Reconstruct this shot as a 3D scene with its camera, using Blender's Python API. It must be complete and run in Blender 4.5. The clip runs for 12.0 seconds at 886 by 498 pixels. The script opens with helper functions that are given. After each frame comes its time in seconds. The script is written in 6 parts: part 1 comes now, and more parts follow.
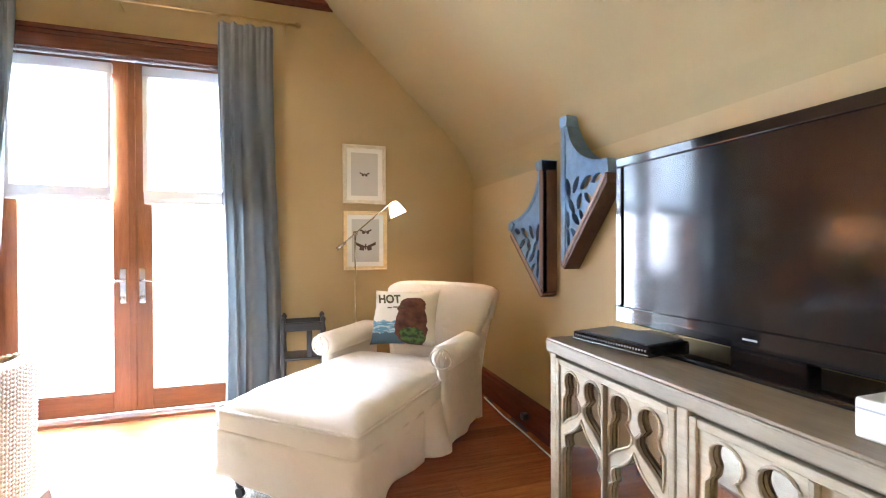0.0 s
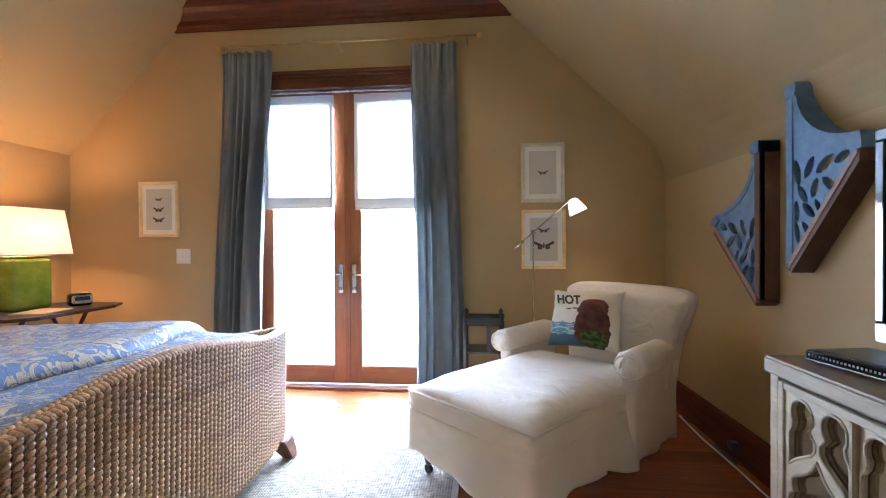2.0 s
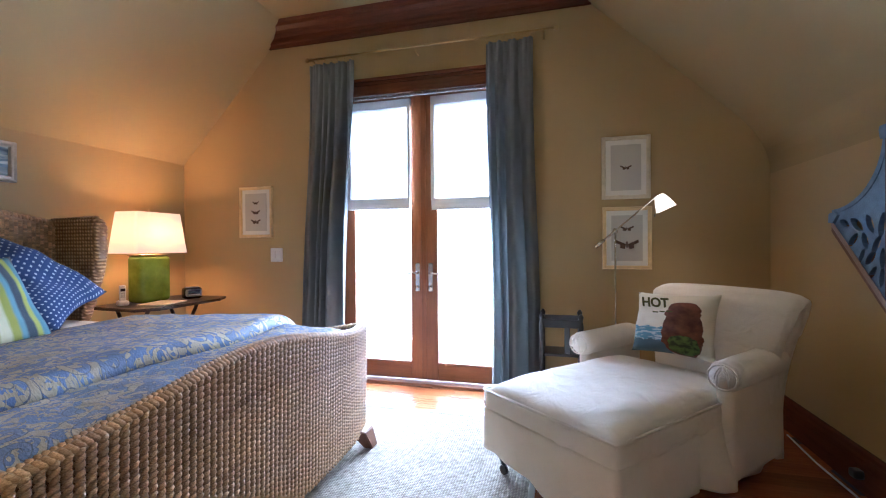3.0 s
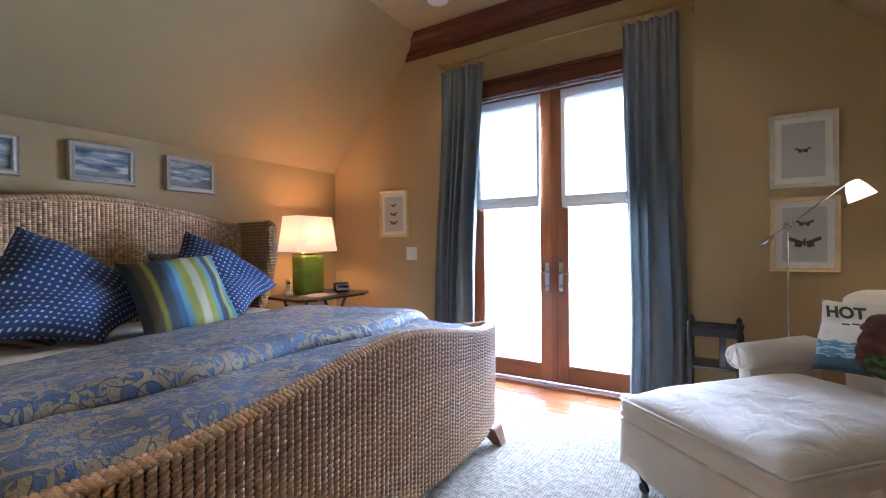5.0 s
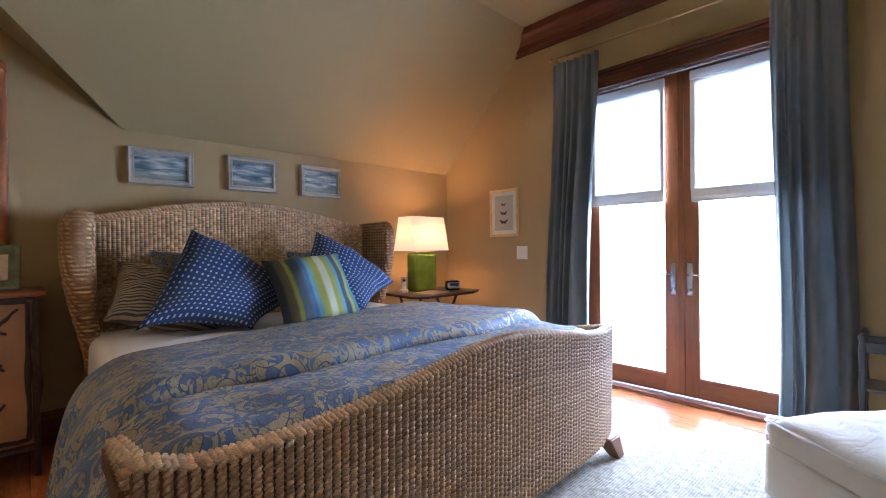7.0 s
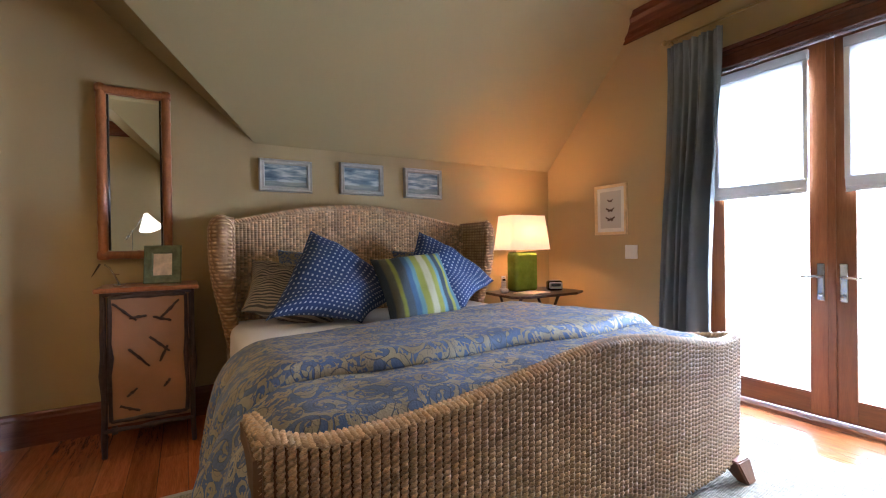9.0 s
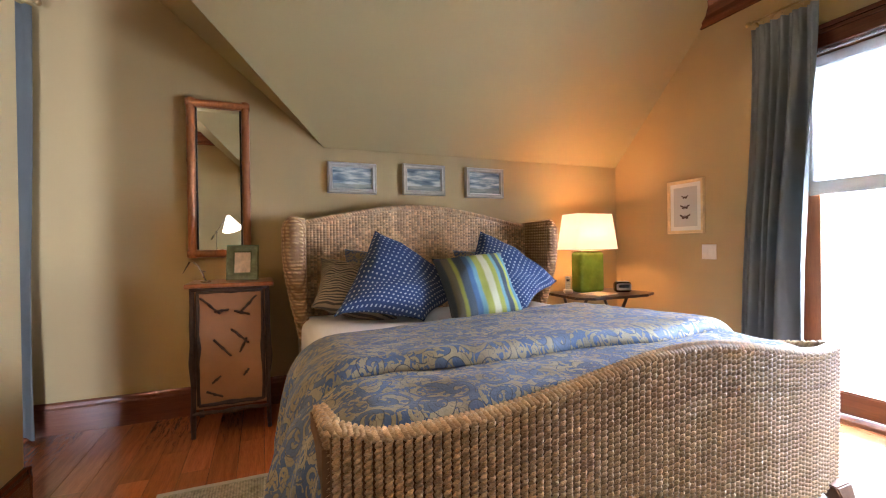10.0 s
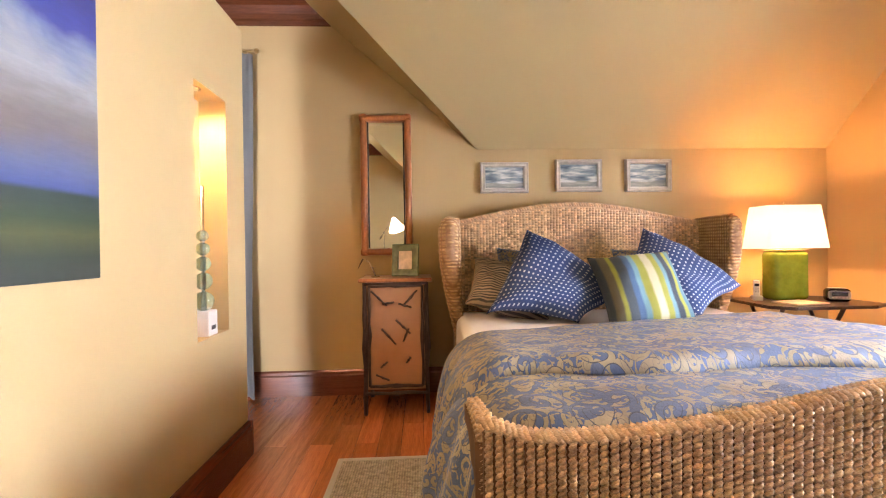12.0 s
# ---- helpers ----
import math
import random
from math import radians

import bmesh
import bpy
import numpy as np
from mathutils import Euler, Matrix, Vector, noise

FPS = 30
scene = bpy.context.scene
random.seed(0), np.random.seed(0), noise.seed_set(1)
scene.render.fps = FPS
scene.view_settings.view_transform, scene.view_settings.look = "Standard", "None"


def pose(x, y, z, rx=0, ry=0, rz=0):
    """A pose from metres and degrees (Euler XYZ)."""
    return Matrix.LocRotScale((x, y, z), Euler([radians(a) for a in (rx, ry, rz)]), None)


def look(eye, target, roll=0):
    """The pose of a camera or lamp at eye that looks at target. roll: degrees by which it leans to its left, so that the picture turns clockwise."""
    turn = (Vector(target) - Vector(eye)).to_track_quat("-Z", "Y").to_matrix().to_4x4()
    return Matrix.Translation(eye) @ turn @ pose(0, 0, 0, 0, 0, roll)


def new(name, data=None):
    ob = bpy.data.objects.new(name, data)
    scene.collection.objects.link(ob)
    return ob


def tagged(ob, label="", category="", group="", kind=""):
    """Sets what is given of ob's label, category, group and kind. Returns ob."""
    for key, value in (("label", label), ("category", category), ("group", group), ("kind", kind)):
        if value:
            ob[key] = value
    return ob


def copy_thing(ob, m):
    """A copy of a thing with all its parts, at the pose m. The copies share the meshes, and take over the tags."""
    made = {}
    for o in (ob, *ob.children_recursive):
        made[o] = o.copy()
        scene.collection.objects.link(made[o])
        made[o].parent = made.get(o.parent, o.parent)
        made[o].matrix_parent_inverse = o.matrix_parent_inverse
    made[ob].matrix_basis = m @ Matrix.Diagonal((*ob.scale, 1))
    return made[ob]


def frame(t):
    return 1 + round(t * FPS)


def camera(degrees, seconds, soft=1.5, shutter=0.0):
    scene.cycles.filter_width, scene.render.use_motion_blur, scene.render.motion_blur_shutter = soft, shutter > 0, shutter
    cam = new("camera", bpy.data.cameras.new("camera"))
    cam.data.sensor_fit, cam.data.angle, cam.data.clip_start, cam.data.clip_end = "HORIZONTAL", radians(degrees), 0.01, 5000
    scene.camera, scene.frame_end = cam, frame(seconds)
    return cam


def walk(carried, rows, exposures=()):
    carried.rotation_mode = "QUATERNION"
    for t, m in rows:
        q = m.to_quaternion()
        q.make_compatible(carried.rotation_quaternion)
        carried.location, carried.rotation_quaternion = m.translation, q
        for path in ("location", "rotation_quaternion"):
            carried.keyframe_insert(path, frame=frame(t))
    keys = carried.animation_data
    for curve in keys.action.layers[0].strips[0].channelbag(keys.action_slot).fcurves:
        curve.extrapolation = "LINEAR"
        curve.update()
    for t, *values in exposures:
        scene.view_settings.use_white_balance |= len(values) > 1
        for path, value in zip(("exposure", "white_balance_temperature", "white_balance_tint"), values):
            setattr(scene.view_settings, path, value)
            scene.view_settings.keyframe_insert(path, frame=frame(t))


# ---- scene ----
cam = camera(90.9, 12.0, soft=1.1)
EYE = 1.16
# seconds, yaw, pitch, roll: a tripod pan from one standpoint
ROWS = [
    (0.0, -17.72, -0.38, 0.18),
    (0.5, -12.13, -0.39, 0.35),
    (1.0, -6.14, -0.43, 0.30),
    (1.5, -0.15, -0.42, 0.32),
    (2.0, 5.35, -0.43, 0.33),
    (2.5, 10.55, -0.42, 0.33),
    (3.0, 15.21, -0.46, 0.38),
    (5.0, 31.99, -0.47, 0.57),
    (5.5, 36.29, -0.44, 0.58),
    (6.0, 39.69, -0.44, 0.58),
    (6.5, 42.94, -0.43, 0.65),
    (7.0, 46.37, -0.43, 0.66),
    (9.0, 59.44, -0.36, 0.86),
    (9.5, 63.30, -0.32, 0.86),
    (10.0, 67.48, -0.31, 0.84),
    (10.5, 71.88, -0.28, 0.88),
    (11.0, 76.68, -0.24, 0.82),
    (11.5, 81.75, -0.21, 0.87),
    (12.0, 87.23, -0.17, 0.89),
]
EXPOSURES = [(0.0, 1.38, 5650, 15), (1.5, 0.66, 5350, 15), (3.0, 0.06, 5000, 16), (5.0, -0.12, 5000, 17), (7.0, -0.12, 5050, 17), (9.0, 0.02, 5400, 16), (10.0, 0.48, 5700, 16), (10.5, 0.84, 5950, 18), (12.0, 1.22, 6600, 25)]
walk(cam, [(t, pose(0, 0, EYE, 90 + pitch, roll, yaw)) for t, yaw, pitch, roll in ROWS], EXPOSURES)

# ---- world and large lights ----
world = bpy.data.worlds.new("sky")
scene.world = world
world.use_nodes = True
wt = world.node_tree
sky = wt.nodes.new("ShaderNodeTexSky")
sky.sky_type = 'NISHITA'
sky.sun_disc = False
sky.sun_elevation = radians(50)
sky.sun_rotation = radians(200)
wt.nodes["Background"].inputs["Strength"].default_value = 0.15
wt.links.new(sky.outputs[0], wt.nodes["Background"].inputs["Color"])


def area_lamp(name, m, sx, sy, watts, colour):
    lamp = bpy.data.lights.new(name, 'AREA')
    lamp.shape, lamp.size, lamp.size_y, lamp.energy, lamp.color = 'RECTANGLE', sx, sy, watts, colour
    ob = new(name, lamp)
    ob.matrix_world = m
    return ob


def point_lamp(name, loc, watts, colour, radius):
    lamp = bpy.data.lights.new(name, 'POINT')
    lamp.energy, lamp.color, lamp.shadow_soft_size = watts, colour, radius
    ob = new(name, lamp)
    ob.location = loc
    return ob


def spot_lamp(name, eye, target, watts, colour, degrees, blend, radius):
    lamp = bpy.data.lights.new(name, 'SPOT')
    lamp.energy, lamp.color, lamp.spot_size, lamp.spot_blend, lamp.shadow_soft_size = watts, colour, radians(degrees), blend, radius
    ob = new(name, lamp)
    ob.matrix_world = look(eye, target)
    return ob


# daylight in the opening of the french doors
area_lamp("daylight", look((-1.15, 3.95, 1.30), (-1.15, 0.0, 0.62)), 1.3, 2.2, 275, (0.80, 0.92, 1.0))
# sky above the terrace, shining down through the clear lower panes
area_lamp("sky_light", look((-0.8, 7.0, 4.3), (-0.9, 2.4, 0.4)), 6.5, 3.4, 1350, (0.86, 0.95, 1.0))
# added lamp in an assumed, unseen opening behind the partition; lights the west wall's strip
area_lamp("assumed_passage_daylight", look((1.40, -1.88, 0.95), (-3.5, -1.2, 1.1)), 0.7, 1.1, 115, (0.82, 0.91, 1.0))
# reading lamp behind the standpoint
spot_lamp("reading_lamp_bulb", (0.04, -0.45, 1.54), (-1.5, 0.9, 0.2), 9, (1.0, 0.72, 0.44), 95, 0.8, 0.05)
# table lamp, reading lamps, niche spot, recessed ceiling lights
point_lamp("table_lamp_bulb", (-3.24, 2.80, 1.28), 38, (1.0, 0.47, 0.165), 0.11)
spot_lamp("reading_lamp_bulb", (0.60, 3.06, 1.42), (0.66, 3.02, 1.0), 6, (1.0, 0.72, 0.42), 120, 0.6, 0.03)
spot_lamp("niche_bulb", (-2.07, -1.05, 1.90), (-2.24, -1.10, 1.0), 26, (1.0, 0.60, 0.26), 150, 0.7, 0.02)
DOWNLIGHTS = ((-1.88, 2.97), (-0.45, 2.97), (-1.88, 0.45), (-0.45, 0.45))
for lx, ly in DOWNLIGHTS:
    spot_lamp("downlight_bulb", (lx, ly, 3.10), (lx, ly, 0.0), 15 if ly > 2 else (26 if lx < -1 else 10), (1.0, 0.74, 0.46), 100 if ly > 2 else 54, 0.8, 0.05)


# ---- materials ----
def mat(name, build, rough=0.6, metal=0.0):
    m = bpy.data.materials.new(name)
    m.use_nodes = True
    nt = m.node_tree
    b = nt.nodes["Principled BSDF"]
    b.inputs["Roughness"].default_value = rough
    b.inputs["Metallic"].default_value = metal
    build(nt, b)
    return m


def N(nt, kind, **kw):
    n = nt.nodes.new(kind)
    for k, v in kw.items():
        if k in n.inputs:
            n.inputs[k].default_value = v
    return n


def coords(nt, which="Object", scale=(1, 1, 1), rot=(0, 0, 0)):
    tc = nt.nodes.new("ShaderNodeTexCoord")
    mp = nt.nodes.new("ShaderNodeMapping")
    mp.inputs["Scale"].default_value = scale
    mp.inputs["Rotation"].default_value = rot
    nt.links.new(tc.outputs[which], mp.inputs["Vector"])
    return mp.outputs["Vector"]


def ramp(nt, fac, stops, mode='LINEAR'):
    r = nt.nodes.new("ShaderNodeValToRGB")
    r.color_ramp.interpolation = mode
    el = r.color_ramp.elements
    while len(el) < len(stops):
        el.new(0.5)
    for e, (p, c) in zip(el, stops):
        e.position, e.color = p, (*c, 1)
    nt.links.new(fac, r.inputs["Fac"])
    return r.outputs["Color"]


def mix(nt, fac, a, b, mode='MIX'):
    m = nt.nodes.new("ShaderNodeMix")
    m.data_type, m.blend_type = 'RGBA', mode
    for sock, v in ((0, fac), (6, a), (7, b)):
        if isinstance(v, bpy.types.NodeSocket):
            nt.links.new(v, m.inputs[sock])
        elif sock == 0:
            m.inputs[0].default_value = v
        else:
            m.inputs[sock].default_value = (*v, 1)
    return m.outputs[2]


def maths(nt, op, a, b=None):
    m = nt.nodes.new("ShaderNodeMath")
    m.operation = op
    for i, v in enumerate((a, b)):
        if v is None:
            continue
        if isinstance(v, bpy.types.NodeSocket):
            nt.links.new(v, m.inputs[i])
        else:
            m.inputs[i].default_value = v
    return m.outputs[0]


def bump(nt, b, height, strength=0.3, dist=0.01):
    n = nt.nodes.new("ShaderNodeBump")
    n.inputs["Strength"].default_value, n.inputs["Distance"].default_value = strength, dist
    nt.links.new(height, n.inputs["Height"])
    nt.links.new(n.outputs[0], b.inputs["Normal"])


def noise_tex(nt, vec, scale, detail=4, rough=0.55, dist=0.0):
    n = nt.nodes.new("ShaderNodeTexNoise")
    n.inputs["Scale"].default_value, n.inputs["Detail"].default_value = scale, detail
    n.inputs["Roughness"].default_value, n.inputs["Distortion"].default_value = rough, dist
    nt.links.new(vec, n.inputs["Vector"])
    return n.outputs["Fac"]


def plain(name, colour, rough=0.6, metal=0.0, vary=0.12, scale=6.0, grain=60.0, relief=0.1, which="Object"):
    def build(nt, b):
        v = coords(nt, which)
        big = noise_tex(nt, v, scale)
        fine = noise_tex(nt, v, grain)
        lo = tuple(c * (1 - vary) for c in colour)
        hi = tuple(min(1, c * (1 + vary)) for c in colour)
        c = ramp(nt, big, [(0.3, lo), (0.7, hi)])
        c = mix(nt, 0.25, c, ramp(nt, fine, [(0.3, lo), (0.7, hi)]))
        nt.links.new(c, b.inputs["Base Color"])
        if relief:
            bump(nt, b, fine, relief, 0.004)
    return mat(name, build, rough, metal)


def wood(name, dark, light, rough=0.35, along=(1, 12, 12), scale=3.0):
    def build(nt, b):
        v = coords(nt, "Object", along)
        n1 = noise_tex(nt, v, scale, 6, 0.6, 0.6)
        n2 = noise_tex(nt, v, scale * 6, 4, 0.6, 0.2)
        c = ramp(nt, n1, [(0.25, dark), (0.75, light)])
        c = mix(nt, 0.35, c, ramp(nt, n2, [(0.3, dark), (0.7, light)]))
        info = nt.nodes.new("ShaderNodeObjectInfo")
        hsv = nt.nodes.new("ShaderNodeHueSaturation")
        nt.links.new(maths(nt, 'ADD', maths(nt, 'MULTIPLY', info.outputs["Random"], 0.5), 0.75), hsv.inputs["Value"])
        nt.links.new(c, hsv.inputs["Color"])
        nt.links.new(hsv.outputs[0], b.inputs["Base Color"])
        bump(nt, b, n2, 0.08, 0.003)
    return mat(name, build, rough)


def glow(name, colour, strength):
    def build(nt, b):
        b.inputs["Base Color"].default_value = (*colour, 1)
        b.inputs["Emission Color"].default_value = (*colour, 1)
        b.inputs["Emission Strength"].default_value = strength
    return mat(name, build, 0.6)


WALL = plain("tan_wall_paint", (0.445, 0.325, 0.155), 0.75, vary=0.035, scale=1.3, grain=140, relief=0.05)
# the walls' tan paint, base darkened to hold the dimmer light on the slopes
CEIL = plain("dimmed_tan_ceiling_paint", (0.375, 0.285, 0.132), 0.8, vary=0.03, scale=1.1, grain=140, relief=0.05)
TRIM = wood("mahogany_trim", (0.065, 0.018, 0.009), (0.16, 0.046, 0.019), 0.25, (1.0, 14, 14))
TRIM_V = wood("mahogany_trim_upright", (0.065, 0.018, 0.009), (0.16, 0.046, 0.019), 0.25, (14, 14, 1.0))
DOORW = wood("fir_door", (0.175, 0.058, 0.02), (0.34, 0.13, 0.048), 0.3, (12, 12, 1.0))
DOORH = wood("fir_door_rail", (0.175, 0.058, 0.02), (0.34, 0.13, 0.048), 0.3, (1.0, 12, 12))
PLANK = wood("fir_floor_board", (0.205, 0.055, 0.018), (0.55, 0.185, 0.056), 0.25, (1.0, 14, 14), 2.2)
PLANK.node_tree.nodes["Principled BSDF"].inputs["Coat Weight"].default_value = 0.7
PLANK.node_tree.nodes["Principled BSDF"].inputs["Coat Roughness"].default_value = 0.16
GAP = plain("board_gap", (0.03, 0.012, 0.006), 0.8)


def rug_build(nt, b):
    v = coords(nt, "Object", (1, 1, 1))
    w1 = nt.nodes.new("ShaderNodeTexWave")
    w1.bands_direction = 'X'
    w1.inputs["Scale"].default_value, w1.inputs["Distortion"].default_value = 24, 0.5
    w2 = nt.nodes.new("ShaderNodeTexWave")
    w2.bands_direction = 'Y'
    w2.inputs["Scale"].default_value, w2.inputs["Distortion"].default_value = 24, 0.5
    nt.links.new(v, w1.inputs[0]), nt.links.new(v, w2.inputs[0])
    weave = maths(nt, 'MULTIPLY', w1.outputs["Fac"], w2.outputs["Fac"])
    n = noise_tex(nt, v, 3)
    n2 = noise_tex(nt, v, 45)
    c = ramp(nt, weave, [(0.0, (0.12, 0.10, 0.072)), (0.6, (0.43, 0.375, 0.29))])
    c = mix(nt, 0.45, c, ramp(nt, n2, [(0.36, (0.11, 0.10, 0.08)), (0.62, (0.48, 0.445, 0.385))]))
    c = mix(nt, 0.2, c, ramp(nt, n, [(0.3, (0.25, 0.215, 0.155)), (0.7, (0.38, 0.34, 0.27))]))
    nt.links.new(c, b.inputs["Base Color"])
    bump(nt, b, weave, 0.8, 0.006)


RUG = mat("sisal_rug", rug_build, 0.95)


def rope_build(nt, b):
    v = coords(nt, "Object", (1, 1, 1))
    n = noise_tex(nt, v, 14, 4)
    n2 = noise_tex(nt, coords(nt, "Object", (60, 60, 260)), 2.2, 3)
    info = nt.nodes.new("ShaderNodeObjectInfo")
    geo = nt.nodes.new("ShaderNodeNewGeometry")
    c = ramp(nt, n, [(0.28, (0.36, 0.165, 0.055)), (0.5, (0.62, 0.355, 0.14)), (0.75, (0.82, 0.55, 0.28))])
    c = mix(nt, 0.4, c, ramp(nt, n2, [(0.38, (0.20, 0.10, 0.04)), (0.62, (0.76, 0.56, 0.34))]))
    rnd = maths(nt, 'ADD', maths(nt, 'MULTIPLY', geo.outputs["Random Per Island"], 0.85), 0.6)
    hsv = nt.nodes.new("ShaderNodeHueSaturation")
    nt.links.new(rnd, hsv.inputs["Value"])
    nt.links.new(c, hsv.inputs["Color"])
    nt.links.new(hsv.outputs[0], b.inputs["Base Color"])
    bump(nt, b, n2, 0.5, 0.003)


ROPE = mat("seagrass_rope", rope_build, 0.3)
rb = ROPE.node_tree.nodes["Principled BSDF"]
rb.inputs["Coat Weight"].default_value, rb.inputs["Coat Roughness"].default_value = 1.0, 0.13
rb.inputs["Specular IOR Level"].default_value = 1.0
# rope-coloured core, darkened: the shade between the strands is put into its colour
CORE = plain("gap_shade_seagrass_core", (0.14, 0.07, 0.031), 0.8, vary=0.3)


def woven_build(nt, b):
    v = coords(nt, "Object")
    bands = []
    for axis in ('X', 'Z'):
        w = nt.nodes.new("ShaderNodeTexWave")
        w.bands_direction = axis
        w.inputs["Scale"].default_value, w.inputs["Distortion"].default_value, w.inputs["Detail Scale"].default_value = 13, 1.2, 2
        nt.links.new(v, w.inputs[0])
        bands.append(w.outputs["Fac"])
    weave = maths(nt, 'MULTIPLY', bands[0], bands[1])
    n = noise_tex(nt, v, 16, 4)
    c = ramp(nt, weave, [(0.0, (0.22, 0.10, 0.036)), (0.45, (0.56, 0.325, 0.13)), (1.0, (0.76, 0.53, 0.28))])
    c = mix(nt, 0.4, c, ramp(nt, n, [(0.3, (0.28, 0.14, 0.06)), (0.7, (0.64, 0.44, 0.23))]))
    nt.links.new(c, b.inputs["Base Color"])
    bump(nt, b, weave, 0.9, 0.012)


WOVEN = mat("woven_seagrass", woven_build, 0.5)


def damask_build(nt, b):
    v = coords(nt, "UV", (1, 1, 1))
    warp = nt.nodes.new("ShaderNodeTexNoise")
    warp.inputs["Scale"].default_value, warp.inputs["Detail"].default_value = 6.0, 1
    nt.links.new(v, warp.inputs["Vector"])
    add = nt.nodes.new("ShaderNodeVectorMath")
    add.operation = 'MULTIPLY_ADD'
    nt.links.new(warp.outputs["Color"], add.inputs[0])
    add.inputs[1].default_value = (0.07, 0.07, 0)
    nt.links.new(v, add.inputs[2])
    w = add.outputs[0]

    def motif(scale, turns, reach):
        """Curling leaves round scattered centres: the curl, its outline, and the bud in the middle."""
        vor = nt.nodes.new("ShaderNodeTexVoronoi")
        vor.voronoi_dimensions = '2D'
        vor.inputs["Scale"].default_value, vor.inputs["Randomness"].default_value = scale, 0.7
        nt.links.new(w, vor.inputs["Vector"])
        sub = nt.nodes.new("ShaderNodeVectorMath")
        sub.operation = 'SUBTRACT'
        nt.links.new(w, sub.inputs[0])
        nt.links.new(vor.outputs["Position"], sub.inputs[1])
        sep, col = nt.nodes.new("ShaderNodeSeparateXYZ"), nt.nodes.new("ShaderNodeSeparateColor")
        nt.links.new(sub.outputs[0], sep.inputs[0])
        nt.links.new(vor.outputs["Color"], col.inputs[0])
        r = maths(nt, 'DIVIDE', vor.outputs["Distance"], scale)
        ang = maths(nt, 'ARCTAN2', sep.outputs[1], sep.outputs[0])
        sign = maths(nt, 'SUBTRACT', maths(nt, 'MULTIPLY', maths(nt, 'GREATER_THAN', col.outputs[0], 0.5), 2.0), 1.0)
        phase = maths(nt, 'ADD', maths(nt, 'MULTIPLY', ang, sign), maths(nt, 'MULTIPLY', col.outputs[1], 6.28))
        curl = maths(nt, 'SINE', maths(nt, 'ADD', phase, maths(nt, 'MULTIPLY', r, turns)))
        inside = maths(nt, 'LESS_THAN', r, reach)
        body = maths(nt, 'MULTIPLY', maths(nt, 'GREATER_THAN', curl, 0.25), inside)
        edge = maths(nt, 'MULTIPLY', maths(nt, 'LESS_THAN', maths(nt, 'ABSOLUTE', maths(nt, 'SUBTRACT', curl, 0.2)), 0.17), inside)
        petals = maths(nt, 'ADD', 0.6, maths(nt, 'MULTIPLY', maths(nt, 'COSINE', maths(nt, 'MULTIPLY', phase, 5.0)), 0.4))
        bud = maths(nt, 'MULTIPLY', maths(nt, 'LESS_THAN', r, maths(nt, 'MULTIPLY', petals, reach)), maths(nt, 'GREATER_THAN', col.outputs[2], 0.62))
        return maths(nt, 'MAXIMUM', body, bud), edge
    big, big_edge = motif(7.6, 116.0, 0.067)
    small, small_edge = motif(16.0, 209.0, 0.029)
    zone = maths(nt, 'GREATER_THAN', noise_tex(nt, w, 7.0, 1, 0.5, 0.4), 0.5)
    leaf = maths(nt, 'GREATER_THAN', noise_tex(nt, w, 36.0, 1, 0.5, 0.8), 0.60)
    figure = maths(nt, 'MAXIMUM', big, maths(nt, 'MULTIPLY', small, maths(nt, 'SUBTRACT', 1.0, big)))
    pat = maths(nt, 'ABSOLUTE', maths(nt, 'SUBTRACT', maths(nt, 'MAXIMUM', figure, leaf), maths(nt, 'MULTIPLY', zone, 0.92)))
    line = maths(nt, 'MAXIMUM', big_edge, maths(nt, 'MULTIPLY', small_edge, 0.6))
    ground = ramp(nt, noise_tex(nt, v, 3.0, 3), [(0.35, (0.042, 0.085, 0.20)), (0.65, (0.07, 0.125, 0.27))])
    gold = ramp(nt, noise_tex(nt, v, 8.0, 3), [(0.35, (0.26, 0.21, 0.12)), (0.65, (0.41, 0.34, 0.21))])
    c = mix(nt, pat, ground, gold)
    c = mix(nt, maths(nt, 'MULTIPLY', line, 0.85), c, (0.035, 0.048, 0.075))
    thread = noise_tex(nt, coords(nt, "UV", (1, 1, 1)), 150, 2)
    c = mix(nt, 0.08, c, ramp(nt, thread, [(0.3, (0.05, 0.08, 0.16)), (0.7, (0.36, 0.36, 0.35))]))
    nt.links.new(c, b.inputs["Base Color"])
    relief = maths(nt, 'SUBTRACT', maths(nt, 'MULTIPLY', pat, 0.7), maths(nt, 'MULTIPLY', line, 0.5))
    quilt = maths(nt, 'MULTIPLY', noise_tex(nt, v, 16, 2), 1.6)
    bump(nt, b, maths(nt, 'ADD', maths(nt, 'ADD', relief, thread), quilt), 0.4, 0.006)
    b.inputs["Sheen Weight"].default_value = 0.08
    b.inputs["Sheen Tint"].default_value = (0.6, 0.75, 1.0, 1)


DAMASK = mat("blue_damask", damask_build, 0.6)


